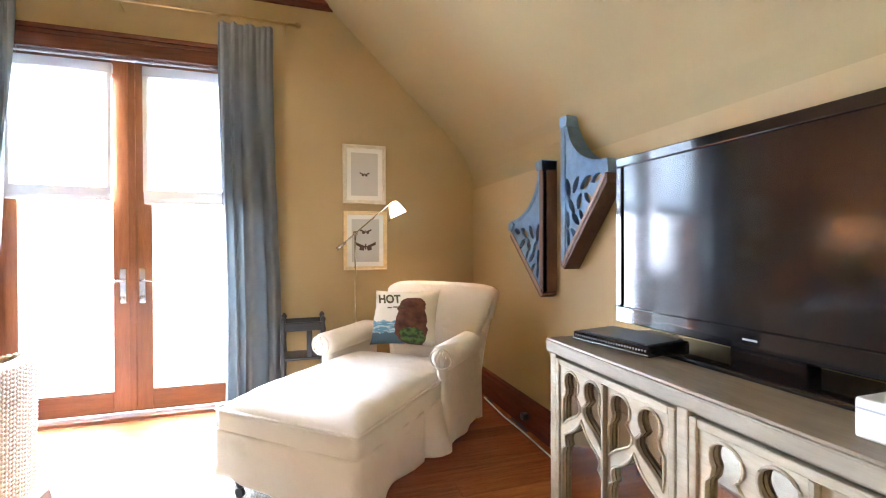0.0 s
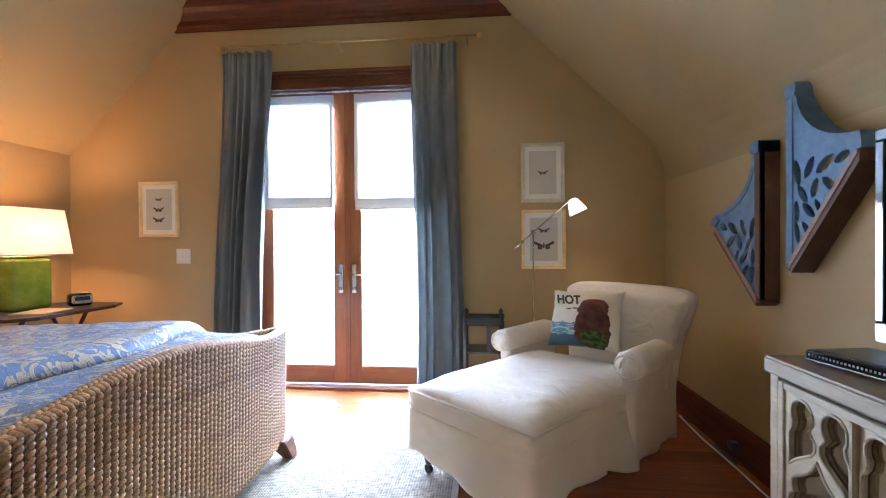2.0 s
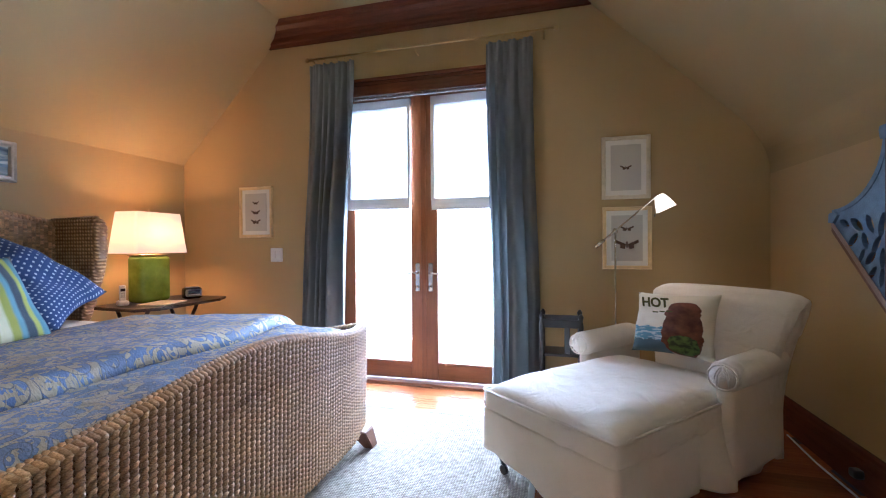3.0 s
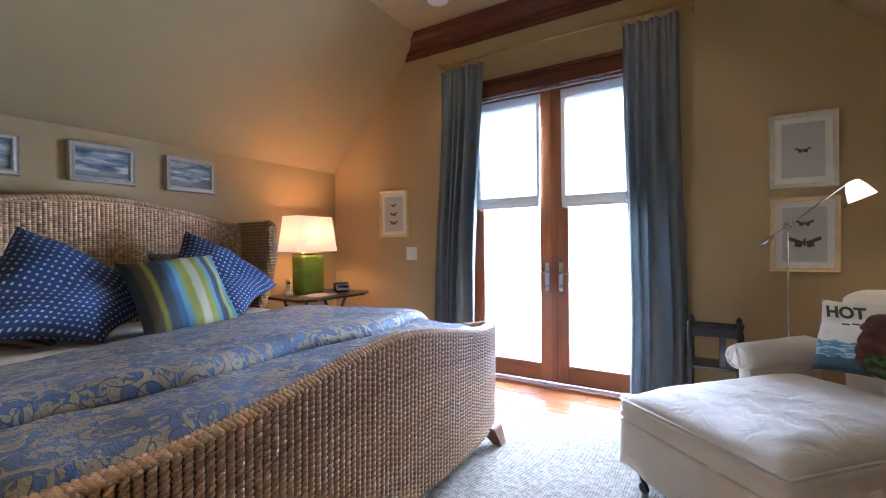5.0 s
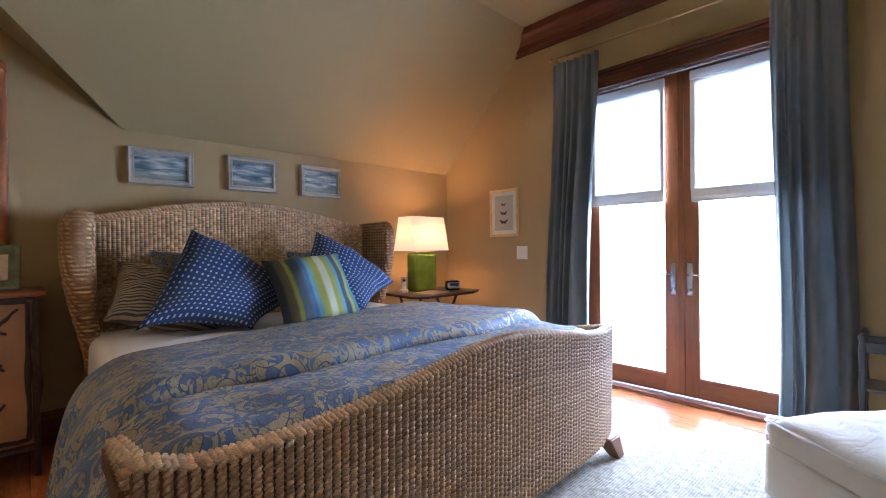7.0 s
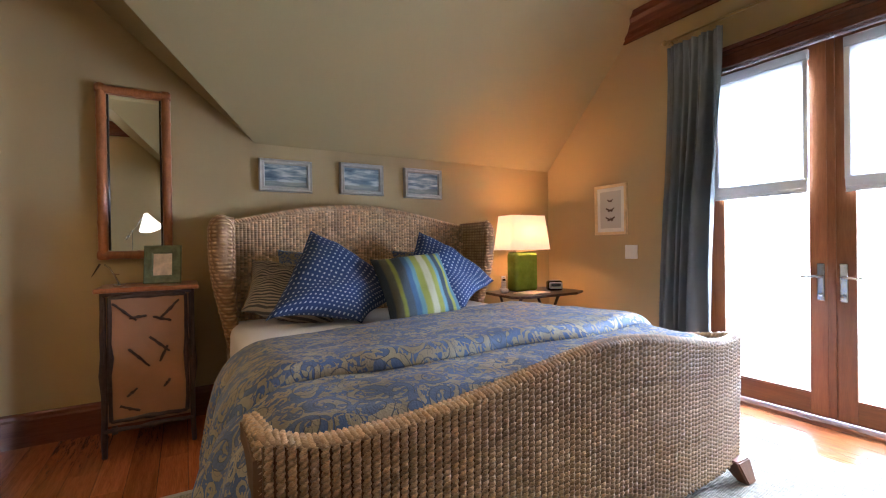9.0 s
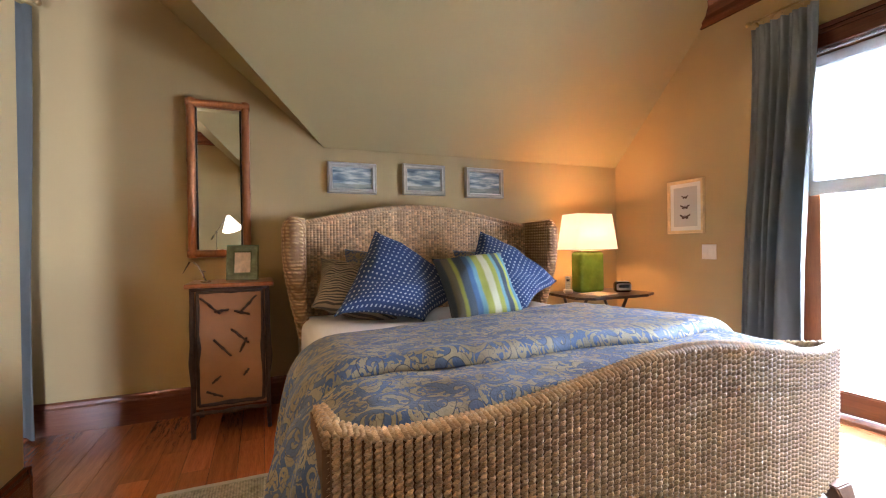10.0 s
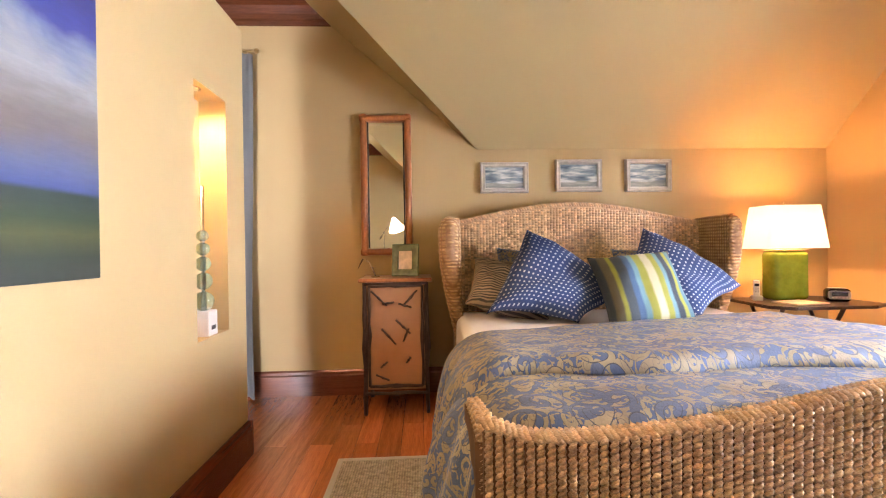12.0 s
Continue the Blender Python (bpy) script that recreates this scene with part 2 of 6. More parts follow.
def cloth(name, colour, rough=0.85, weave=220, vary=0.05, folds=0.0):
    def build(nt, b):
        v = coords(nt, "Object")
        fine = noise_tex(nt, v, weave, 2)
        big = noise_tex(nt, v, 4, 4)
        lo, hi = tuple(c * (1 - vary) for c in colour), tuple(min(1, c * (1 + vary)) for c in colour)
        c = mix(nt, 0.35, ramp(nt, big, [(0.3, lo), (0.7, hi)]), ramp(nt, fine, [(0.3, lo), (0.7, hi)]))
        nt.links.new(c, b.inputs["Base Color"])
        h = maths(nt, 'ADD', maths(nt, 'MULTIPLY', fine, 0.25), maths(nt, 'MULTIPLY', noise_tex(nt, v, 9, 4, 0.5, 0.8), folds))
        bump(nt, b, h, 0.45, 0.02)
        b.inputs["Sheen Weight"].default_value = 0.1
    return mat(name, build, rough)


SLIP = cloth("white_slipcover_cotton", (0.85, 0.79, 0.71), 0.9, 260, 0.04, 1.6)
SHEET = cloth("white_sheet", (0.80, 0.77, 0.74), 0.9, 260, 0.03, 0.6)
CURTAIN = cloth("slate_blue_linen", (0.15, 0.16, 0.162), 0.8, 200, 0.12, 0.1)
cl = CURTAIN.node_tree
ct, cx = cl.nodes.new("ShaderNodeBsdfTranslucent"), cl.nodes.new("ShaderNodeMixShader")
ct.inputs["Color"].default_value, cx.inputs[0].default_value = (0.33, 0.355, 0.36, 1), 0.3
cl.links.new(cl.nodes["Principled BSDF"].outputs[0], cx.inputs[1])
cl.links.new(ct.outputs[0], cx.inputs[2])
cl.links.new(cx.outputs[0], cl.nodes["Material Output"].inputs[0])
BLIND = cloth("white_roman_blind_linen", (0.85, 0.85, 0.84), 0.9, 200, 0.02, 0.1)
BLACK = plain("black_painted_wood", (0.018, 0.016, 0.016), 0.3, vary=0.3, scale=14)
DARKW = wood("dark_walnut", (0.022, 0.012, 0.008), (0.06, 0.032, 0.02), 0.35, (1, 10, 10))
LEGW = wood("brown_wood_leg", (0.12, 0.045, 0.02), (0.22, 0.09, 0.04), 0.4, (12, 12, 1))
CHROME = plain("satin_nickel", (0.62, 0.62, 0.62), 0.22, 1.0, vary=0.06)
BRASS = plain("aged_brass", (0.50, 0.36, 0.17), 0.3, 1.0, vary=0.15)
PICFRAME = plain("champagne_gilt_frame", (0.78, 0.60, 0.32), 0.35, 0.25, vary=0.12, scale=20)
SILVERFRAME = plain("silver_leaf_frame", (0.50, 0.47, 0.42), 0.4, 0.3, vary=0.15, scale=25)
MATBOARD = plain("white_mount_board", (0.80, 0.78, 0.72), 0.8, vary=0.02)
PAPER = plain("grey_paper", (0.56, 0.54, 0.50), 0.8, vary=0.03)
SPECIMEN = plain("brown_specimen", (0.10, 0.06, 0.045), 0.8, vary=0.4, scale=60)
SWITCHP = plain("white_plastic", (0.80, 0.78, 0.74), 0.4, vary=0.02, relief=0)
GREEN = plain("green_glazed_ceramic", (0.19, 0.29, 0.03), 0.12, vary=0.3, scale=9, grain=30, relief=0.02)
TVGLOSS = plain("gloss_black_plastic", (0.006, 0.006, 0.007), 0.08, vary=0.1, relief=0)
TVSCREEN = plain("dark_screen", (0.006, 0.006, 0.007), 0.10, vary=0.05, relief=0)
TVSCREEN.node_tree.nodes["Principled BSDF"].inputs["Specular IOR Level"].default_value = 0.42
GREYP = plain("grey_plastic", (0.42, 0.42, 0.44), 0.35, vary=0.05, relief=0)


# ---- mesh helpers ----
def finish(name, bm, material, smooth=False):
    bmesh.ops.recalc_face_normals(bm, faces=bm.faces)
    me = bpy.data.meshes.new(name)
    bm.to_mesh(me)
    bm.free()
    for m in (material if isinstance(material, (list, tuple)) else [material]):
        me.materials.append(m)
    if smooth:
        for p in me.polygons:
            p.use_smooth = True
    return me


def part(name, bm, material, parent=None, label="", smooth=False):
    ob = new(name, finish(name, bm, material, smooth))
    if parent is not None:
        ob.parent = parent
    return tagged(ob, label)


def thing(name, x=0, y=0, z=0, rz=0, label="", category="", group="", kind=""):
    ob = new(name)
    ob.matrix_world = pose(x, y, z, 0, 0, rz)
    ob.empty_display_size = 0.1
    return tagged(ob, label, category, group, kind)


def box(x0, x1, y0, y1, z0, z1, bevel=0.0, seg=2, bm=None):
    out = bm or bmesh.new()
    tmp = bmesh.new()
    bmesh.ops.create_cube(tmp, size=1)
    bmesh.ops.transform(tmp, matrix=Matrix.Translation(((x0 + x1) / 2, (y0 + y1) / 2, (z0 + z1) / 2)) @ Matrix.Diagonal((abs(x1 - x0), abs(y1 - y0), abs(z1 - z0), 1)), verts=tmp.verts)
    if bevel:
        bmesh.ops.bevel(tmp, geom=tmp.edges[:], offset=bevel, segments=seg, affect='EDGES', profile=0.5)
    merge(out, tmp)
    return out


def merge(bm, other, m=None):
    me = bpy.data.meshes.new("tmp")
    if m is not None:
        bmesh.ops.transform(other, matrix=m, verts=other.verts)
    other.to_mesh(me)
    other.free()
    bm.from_mesh(me)
    bpy.data.meshes.remove(me)
    return bm


def prism(poly, axis, a, b, bm=None):
    """A flat polygon in the plane across axis, drawn out from a to b."""
    bm = bm or bmesh.new()

    def at(p, d):
        return {'x': (d, p[0], p[1]), 'y': (p[0], d, p[1]), 'z': (p[0], p[1], d)}[axis]
    lo = [bm.verts.new(at(p, a)) for p in poly]
    hi = [bm.verts.new(at(p, b)) for p in poly]
    bm.faces.new(lo)
    bm.faces.new(hi[::-1])
    for i in range(len(poly)):
        j = (i + 1) % len(poly)
        bm.faces.new((lo[i], lo[j], hi[j], hi[i]))
    return bm


def tube(points, radius, seg=8, bm=None, closed=False):
    """A round bar along points; radius a number or one a point."""
    bm = bm or bmesh.new()
    pts = [Vector(p) for p in points]
    n = len(pts)
    rad = radius if isinstance(radius, (list, tuple)) else [radius] * n
    rings = []
    for i, p in enumerate(pts):
        d = (pts[(i + 1) % n] - pts[i - 1]) if closed else (pts[min(i + 1, n - 1)] - pts[max(i - 1, 0)])
        d = d.normalized() if d.length > 1e-9 else Vector((0, 0, 1))
        ref = Vector((0, 0, 1)) if abs(d.z) < 0.9 else Vector((1, 0, 0))
        u = d.cross(ref).normalized()
        w = d.cross(u)
        rings.append([bm.verts.new(p + rad[i] * (math.cos(k * math.tau / seg) * u + math.sin(k * math.tau / seg) * w)) for k in range(seg)])
    for i in range(n if closed else n - 1):
        a, b = rings[i], rings[(i + 1) % n]
        for k in range(seg):
            bm.faces.new((a[k], a[(k + 1) % seg], b[(k + 1) % seg], b[k]))
    if not closed:
        bm.faces.new(rings[0])
        bm.faces.new(rings[-1][::-1])
    return bm


def lathe(profile, seg=24, cx=0, cy=0, bm=None):
    """Turns (radius, height) pairs round the upright axis."""
    bm = bm or bmesh.new()
    rings = [[bm.verts.new((cx + r * math.cos(k * math.tau / seg), cy + r * math.sin(k * math.tau / seg), z)) for k in range(seg)] for r, z in profile]
    for a, b in zip(rings, rings[1:]):
        for k in range(seg):
            bm.faces.new((a[k], a[(k + 1) % seg], b[(k + 1) % seg], b[k]))
    bm.faces.new(rings[0])
    bm.faces.new(rings[-1])
    return bm


def sheet(nu, nv, fn, thick=0.0, uv=None, closed_u=False):
    """A grid of nu by nv cells through fn(u, v); with thick it becomes solid."""
    bm = bmesh.new()
    vs = [[bm.verts.new(fn(i / nu, j / nv)) for j in range(nv + 1)] for i in range(nu + 1)]
    layer = bm.loops.layers.uv.new("UVMap") if uv else None
    for i in range(nu):
        for j in range(nv):
            f = bm.faces.new((vs[i][j], vs[i + 1][j], vs[i + 1][j + 1], vs[i][j + 1]))
            if layer:
                for loop, (a, b) in zip(f.loops, ((i, j), (i + 1, j), (i + 1, j + 1), (i, j + 1))):
                    loop[layer].uv = uv(a / nu, b / nv)
    if thick:
        bmesh.ops.recalc_face_normals(bm, faces=bm.faces)
        bmesh.ops.solidify(bm, geom=bm.faces[:], thickness=thick)
    return bm


def frame_bars(w, h, bar, depth, bevel=0.004):
    """Four mitred bars of an upright frame, w by h, its back on y = 0 and its face at y = -depth, centred on x and z."""
    bm = bmesh.new()
    o, i = (w / 2, h / 2), (w / 2 - bar, h / 2 - bar)
    prof = [(0.0, 0.0), (0.0, depth * 0.7), (0.12, depth), (0.45, depth * 0.82), (0.8, depth * 0.9), (1.0, depth * 0.5), (1.0, 0.0)]
    rings = []
    for f, d in prof:
        x, z = o[0] + (i[0] - o[0]) * f, o[1] + (i[1] - o[1]) * f
        rings.append([bm.verts.new(p) for p in ((-x, -d, -z), (x, -d, -z), (x, -d, z), (-x, -d, z))])
    for k in range(len(rings)):
        a, b = rings[k], rings[(k + 1) % len(rings)]
        for j in range(4):
            bm.faces.new((a[j], a[(j + 1) % 4], b[(j + 1) % 4], b[j]))
    return bm


# ---- structure ----
XH, XT, YD, YN, YB = -3.52, 1.36, 3.42, -1.0, -2.30
ZC, ZL, ZR = 3.13, 1.95, 1.85
XL, XR = -2.35, 0.02
DX0, DX1, DZ = -1.875, -0.31, 2.44

# door wall: two flanks and the piece over the doors
bm = prism([(XH, 0), (DX0, 0), (DX0, ZC), (XL, ZC), (XH, ZL)], 'y', YD, YD + 0.2)
prism([(DX0, DZ), (DX1, DZ), (DX1, ZC), (DX0, ZC)], 'y', YD, YD + 0.2, bm)
prism([(DX1, 0), (XT, 0), (XT, ZR), (XR, ZC), (DX1, ZC)], 'y', YD, YD + 0.2, bm)
tagged(part("wall_north", bm, WALL), "tan painted gable wall with french door opening", "wall", kind="structure")
bm = prism([(YB, 0), (YD, 0), (YD, ZL), (0.46, ZL), (-0.92, ZC), (YB, ZC)], 'x', XH - 0.15, XH)
tagged(part("wall_west", bm, WALL), "tan painted wall behind the bed", "wall", kind="structure")
bm = prism([(-1.50, 0), (YD, 0), (YD, ZR - 0.22), (0.46, ZR - 0.22), (0.46, ZR), (-0.92, ZC), (-1.50, ZC)], 'x', XT, XT + 0.15)
# pieces round the assumed opening, out of view, that lets the added lamp in
prism([(YB, 0), (-2.24, 0), (-2.24, ZC), (YB, ZC)], 'x', XT, XT + 0.15, bm)
prism([(-2.24, 0), (-1.50, 0), (-1.50, 0.35), (-2.24, 0.35)], 'x', XT, XT + 0.15, bm)
prism([(-2.24, 1.55), (-1.50, 1.55), (-1.50, ZC), (-2.24, ZC)], 'x', XT, XT + 0.15, bm)
tagged(part("wall_east", bm, WALL), "tan painted low side wall", "wall", kind="structure")
bm = prism([(XH, 0), (XT, 0), (XT, ZC), (XH, ZC)], 'y', YB - 0.15, YB)
tagged(part("wall_south", bm, WALL), "tan painted back wall", "wall", kind="structure")

# partition with an arched niche, 2.4 m high, open above
NX0, NX1, NZ0, NZ1 = -2.30, -1.985, 0.755, 1.93
bm = bmesh.new()
for x0, x1, z0, z1 in ((-2.52, NX0, 0, 2.4), (NX1, XT, 0, 2.4), (NX0, NX1, 0, NZ0), (NX0, NX1, NZ1, 2.4)):
    box(x0, x1, YN - 0.15, YN, z0, z1, bm=bm)
box(NX0, NX1, YN - 0.15, YN - 0.135, NZ0, NZ1, bm=bm)
tagged(part("wall_partition", bm, WALL), "tan painted partition with a lit recessed niche", "wall", kind="structure")

# ceiling: flat strip, two slopes and the valley of the dormer, one mesh
bm = bmesh.new()


def slab(points, up=0.1):
    lo = [bm.verts.new(p) for p in points]
    hi = [bm.verts.new((p[0], p[1], p[2] + up)) for p in points]
    bm.faces.new(lo)
    bm.faces.new(hi[::-1])
    for i in range(len(lo)):
        j = (i + 1) % len(lo)
        bm.faces.new((lo[i], lo[j], hi[j], hi[i]))


slab([(XH, YD, ZL), (XL, YD, ZC), (XL, -1.02, ZC), (XH, 0.46, ZL)])
slab([(XH, 0.46, ZL), (XL, -1.02, ZC), (XH, -0.92, ZC)])
slab([(XH, -0.92, ZC), (XL, -1.02, ZC), (XL, YB, ZC), (XH, YB, ZC)])
slab([(XL, YD, ZC), (XR, YD, ZC), (XR, YB, ZC), (XL, YB, ZC)])
curve = []
for i in range(9):
    s = i / 8
    p0, p1, p2 = Vector((XT, ZR - 0.22)), Vector((XT, ZR)), Vector((XT - 0.22, ZR + 0.21))
    q = (1 - s) ** 2 * p0 + 2 * s * (1 - s) * p1 + s * s * p2
    curve.append((q.x, q.y))
curve.append((XR, ZC))
for a, b in zip(curve, curve[1:]):
    ya, yb = (0.46 - max(0.0, q[1] - ZR) / (ZC - ZR) * 1.38 for q in (a, b))
    slab([(a[0], YD, a[1]), (b[0], YD, b[1]), (b[0], yb, b[1]), (a[0], ya, a[1])])
slab([(XT, 0.46, ZR), (XR, -0.92, ZC), (XT, -0.92, ZC)])
slab([(XT, -0.92, ZC), (XR, -0.92, ZC), (XR, YB, ZC), (XT, YB, ZC)])
tagged(part("ceiling", bm, CEIL), "tan attic ceiling with sloping sides, toned darker than the walls", "ceiling", kind="structure")

# floor base; its boards come last in the file
bm = box(XH - 0.2, XT + 0.2, YB - 0.2, YD + 0.2, -0.12, -0.018)
floor_ob = tagged(part("floor", bm, GAP), "reddish fir floor of long boards", "floor", kind="structure")


def base_run(a, b, nrm, h=0.2, d=0.022):
    """Baseboard from a to b; nrm points into the room."""
    a, b, n = Vector((*a, 0)), Vector((*b, 0)), Vector((*nrm, 0))
    prof = [(0, 0), (d, 0), (d, h * 0.78), (d * 0.75, h * 0.84), (d * 0.7, h * 0.94), (d * 0.35, h), (0, h)]
    bm = bmesh.new()
    ends = [[bm.verts.new(p + n * u + Vector((0, 0, z))) for u, z in prof] for p in (a, b)]
    for i in range(len(prof)):
        j = (i + 1) % len(prof)
        bm.faces.new((ends[0][i], ends[0][j], ends[1][j], ends[1][i]))
    bm.faces.new(ends[0])
    bm.faces.new(ends[1][::-1])
    return bm


LABB = "dark mahogany moulded baseboard"
for a, b, n, m in (((XH, YD - 0.02), (DX0 - 0.11, YD - 0.02), (0, -1), TRIM), ((DX1 + 0.05, YD - 0.02), (XT, YD - 0.02), (0, -1), TRIM)):
    a, b = (a[0], YD), (b[0], YD)
    tagged(part("baseboard", base_run(a, b, n), m), LABB, "baseboard", kind="structure")
# TRIM's mahogany made lighter: daylight on the west baseboard is put into the colour
WOODY_LIT = wood("mahogany_trim_along_y_lit", (0.09, 0.024, 0.011), (0.21, 0.063, 0.025), 0.25, (14, 1.0, 14))
tagged(part("baseboard", base_run((XH, YB), (XH, YD - 0.023), (1, 0)), WOODY_LIT), LABB, "baseboard", kind="structure")
tagged(part("baseboard", base_run((XT, YN + 0.022), (XT, YD - 0.023), (-1, 0)), WOODY_LIT), LABB, "baseboard", kind="structure")
tagged(part("baseboard", base_run((-2.52, YN), (XT - 0.023, YN), (0, 1)), TRIM), LABB, "baseboard", kind="structure")
tagged(part("baseboard", base_run((-2.52, YN - 0.15), (-2.52, YN + 0.022), (-1, 0)), WOODY_LIT), LABB, "baseboard", kind="structure")


def crown(points_a, points_b):
    bm = bmesh.new()
    ra, rb = [bm.verts.new(p) for p in points_a], [bm.verts.new(p) for p in points_b]
    for i in range(len(ra)):
        j = (i + 1) % len(ra)
        bm.faces.new((ra[i], ra[j], rb[j], rb[i]))
    bm.faces.new(ra)
    bm.faces.new(rb[::-1])
    return bm


CROWN = [(0, 2.936), (0.022, 2.936), (0.026, 2.962), (0.045, 2.970), (0.05, 3.009), (0.085, 3.056), (0.12, 3.078), (0.125, 3.104), (0.14, 3.127), (0, 3.127)]
SL, SR = (ZC - ZL) / (XL - XH), (ZC - ZR) / (XT - XR)
tagged(part("trim", crown([(XH + (z - ZL) / SL + 0.004, YD - d, z) for d, z in CROWN], [(XT - (z - ZR) / SR - 0.004, YD - d, z) for d, z in CROWN]), TRIM), "dark mahogany crown moulding under the flat ceiling", "crown moulding", kind="structure")
tagged(part("trim", crown([(XH + d, YB, z) for d, z in CROWN], [(XH + d, 0.46 - (z - ZL) / (1.18 / 1.38) - 0.004, z) for d, z in CROWN]), WOODY_LIT), "dark mahogany crown moulding in the dormer", "crown moulding", kind="structure")

tagged(part("trim", crown([(XT - d, YB, z) for d, z in CROWN], [(XT - d, 0.46 - (z - ZR) / (ZC - ZR) * 1.38 - 0.004, z) for d, z in CROWN]), WOODY_LIT), "dark mahogany crown moulding in the opposite dormer", "crown moulding", kind="structure")

# door casing and threshold
bm = box(DX0 - 0.13, DX1 + 0.05, YD - 0.03, YD, 2.425, 2.535, 0.004)
box(DX0 - 0.15, DX1 + 0.06, YD - 0.055, YD, 2.535, 2.565, 0.006, bm=bm)
box(DX0 - 0.14, DX1 + 0.055, YD - 0.042, YD, 2.51, 2.536, 0.005, bm=bm)
tagged(part("trim", bm, TRIM), "mahogany head casing over the french doors", "door casing", kind="structure")
for x0, x1 in ((DX0 - 0.11, DX0), (DX1, DX1 + 0.05)):
    tagged(part("trim", box(x0, x1, YD - 0.026, YD, 0, 2.425, 0.004), TRIM_V), "mahogany side casing of the french doors", "door casing", kind="structure")
bm = box(DX0, DX1, YD - 0.01, YD + 0.2, -0.017, 0.022, 0.006)
tagged(part("trim", bm, DOORH), "fir threshold under the french doors", "threshold", kind="structure")

# ---- outside ----
PATIO = plain("pale_terrace_paving", (0.62, 0.60, 0.56), 0.8)
tagged(part("ground", box(-14, 14, 3.63, 40, -0.2, -0.06), PATIO), "pale sunlit terrace outside", "ground", kind="structure")
bm = sheet(2, 2, lambda u, v: (-20 + 40 * u, 20.0, -2 + 18 * v))
tagged(part("backdrop", bm, glow("bright_sky", (0.94, 0.97, 1.0), 13.0)), "overexposed bright sky outside the doors", "sky", kind="structure")

# ---- french doors ----
PANE = bpy.data.materials.new("clear_glass")
PANE.use_nodes = True
pb = PANE.node_tree.nodes["Principled BSDF"]
pb.inputs["Roughness"].default_value, pb.inputs["Transmission Weight"].default_value, pb.inputs["IOR"].default_value = 0.02, 1.0, 1.1


def blind_build(nt, b):
    b.inputs["Base Color"].default_value = (0.86, 0.86, 0.85, 1)
    tr = nt.nodes.new("ShaderNodeBsdfTranslucent")
    tr.inputs["Color"].default_value = (0.74, 0.77, 0.80, 1)
    mx = nt.nodes.new("ShaderNodeMixShader")
    mx.inputs[0].default_value = 0.6
    sheer = nt.nodes.new("ShaderNodeBsdfTransparent")
    thin = nt.nodes.new("ShaderNodeMixShader")
    thin.inputs[0].default_value = 0.03
    out = nt.nodes["Material Output"]
    nt.links.new(b.outputs[0], mx.inputs[1])
    nt.links.new(tr.outputs[0], mx.inputs[2])
    nt.links.new(mx.outputs[0], thin.inputs[1])
    nt.links.new(sheer.outputs[0], thin.inputs[2])
    nt.links.new(thin.outputs[0], out.inputs[0])
    bump(nt, b, noise_tex(nt, coords(nt), 180, 2), 0.2, 0.003)


BLINDT = mat("translucent_white_linen", blind_build, 0.9)
YL = YD + 0.075


def door_leaf(name, x0, x1, seam_right):
    d = thing(name, 0, 0, 0, 0, "tall fir french door leaf with one clear pane", "door", "french doors", "structure")
    wl, wr = (0.115, 0.115)
    for a, b in ((x0, x0 + wl), (x1 - wr, x1)):
        part("stile", box(a, b, YL, YL + 0.045, 0.03, 2.425, 0.004), DOORW, d)
    part("bottom_rail", box(x0 + wl, x1 - wr, YL + 0.001, YL + 0.044, 0.03, 0.165, 0.003), DOORH, d)
    part("top_rail", box(x0 + wl, x1 - wr, YL + 0.001, YL + 0.044, 2.31, 2.425, 0.003), DOORH, d)
    g = part("pane", box(x0 + wl - 0.005, x1 - wr + 0.005, YL + 0.02, YL + 0.026, 0.16, 2.315), PANE, d, "clear glass pane")
    g.visible_shadow = False
    for z0, z1 in ((0.165, 0.177), (2.298, 2.31)):
        part("glazing_bead", box(x0 + wl, x1 - wr, YL + 0.006, YL + 0.018, z0, z1, 0.002), DOORH, d)
    hx = x1 - 0.055 if seam_right else x0 + 0.055
    s = -1 if seam_right else 1
    h = part("handle", box(hx - 0.02, hx + 0.02, YL - 0.008, YL, 0.775, 1.015, 0.006), CHROME, d, "satin nickel lever handle on a long plate")
    bm = tube([(hx, YL - 0.005, 0.93), (hx, YL - 0.045, 0.93)], 0.009)
    tube([(hx, YL - 0.045, 0.93), (hx + s * 0.03, YL - 0.05, 0.932), (hx + s * 0.07, YL - 0.05, 0.926), (hx + s * 0.105, YL - 0.048, 0.935)], [0.009, 0.009, 0.008, 0.006], bm=bm)
    part("lever", bm, CHROME, h, smooth=True)
    part("thumb_turn", tube([(hx, YL - 0.005, 0.815), (hx, YL - 0.03, 0.815)], 0.012), CHROME, h, smooth=True)
    return d


XS = -1.115
door_leaf("door_1", DX0 + 0.012, XS - 0.002, True)
door_leaf("door_2", XS + 0.002, DX1 - 0.012, False)
tagged(part("trim", box(XS - 0.022, XS + 0.022, YL - 0.012, YL - 0.001, 0.04, 2.42, 0.004), DOORW), "fir astragal where the door leaves meet", "astragal", kind="structure")
bm = box(DX0, DX0 + 0.01, YD, YD + 0.2, 0.022, 2.43)
box(DX1 - 0.01, DX1, YD, YD + 0.2, 0.022, 2.43, bm=bm)
box(DX0, DX1, YD, YD + 0.2, 2.43, 2.44, bm=bm)
tagged(part("trim", bm, TRIM_V), "mahogany door lining", "door lining", kind="structure")


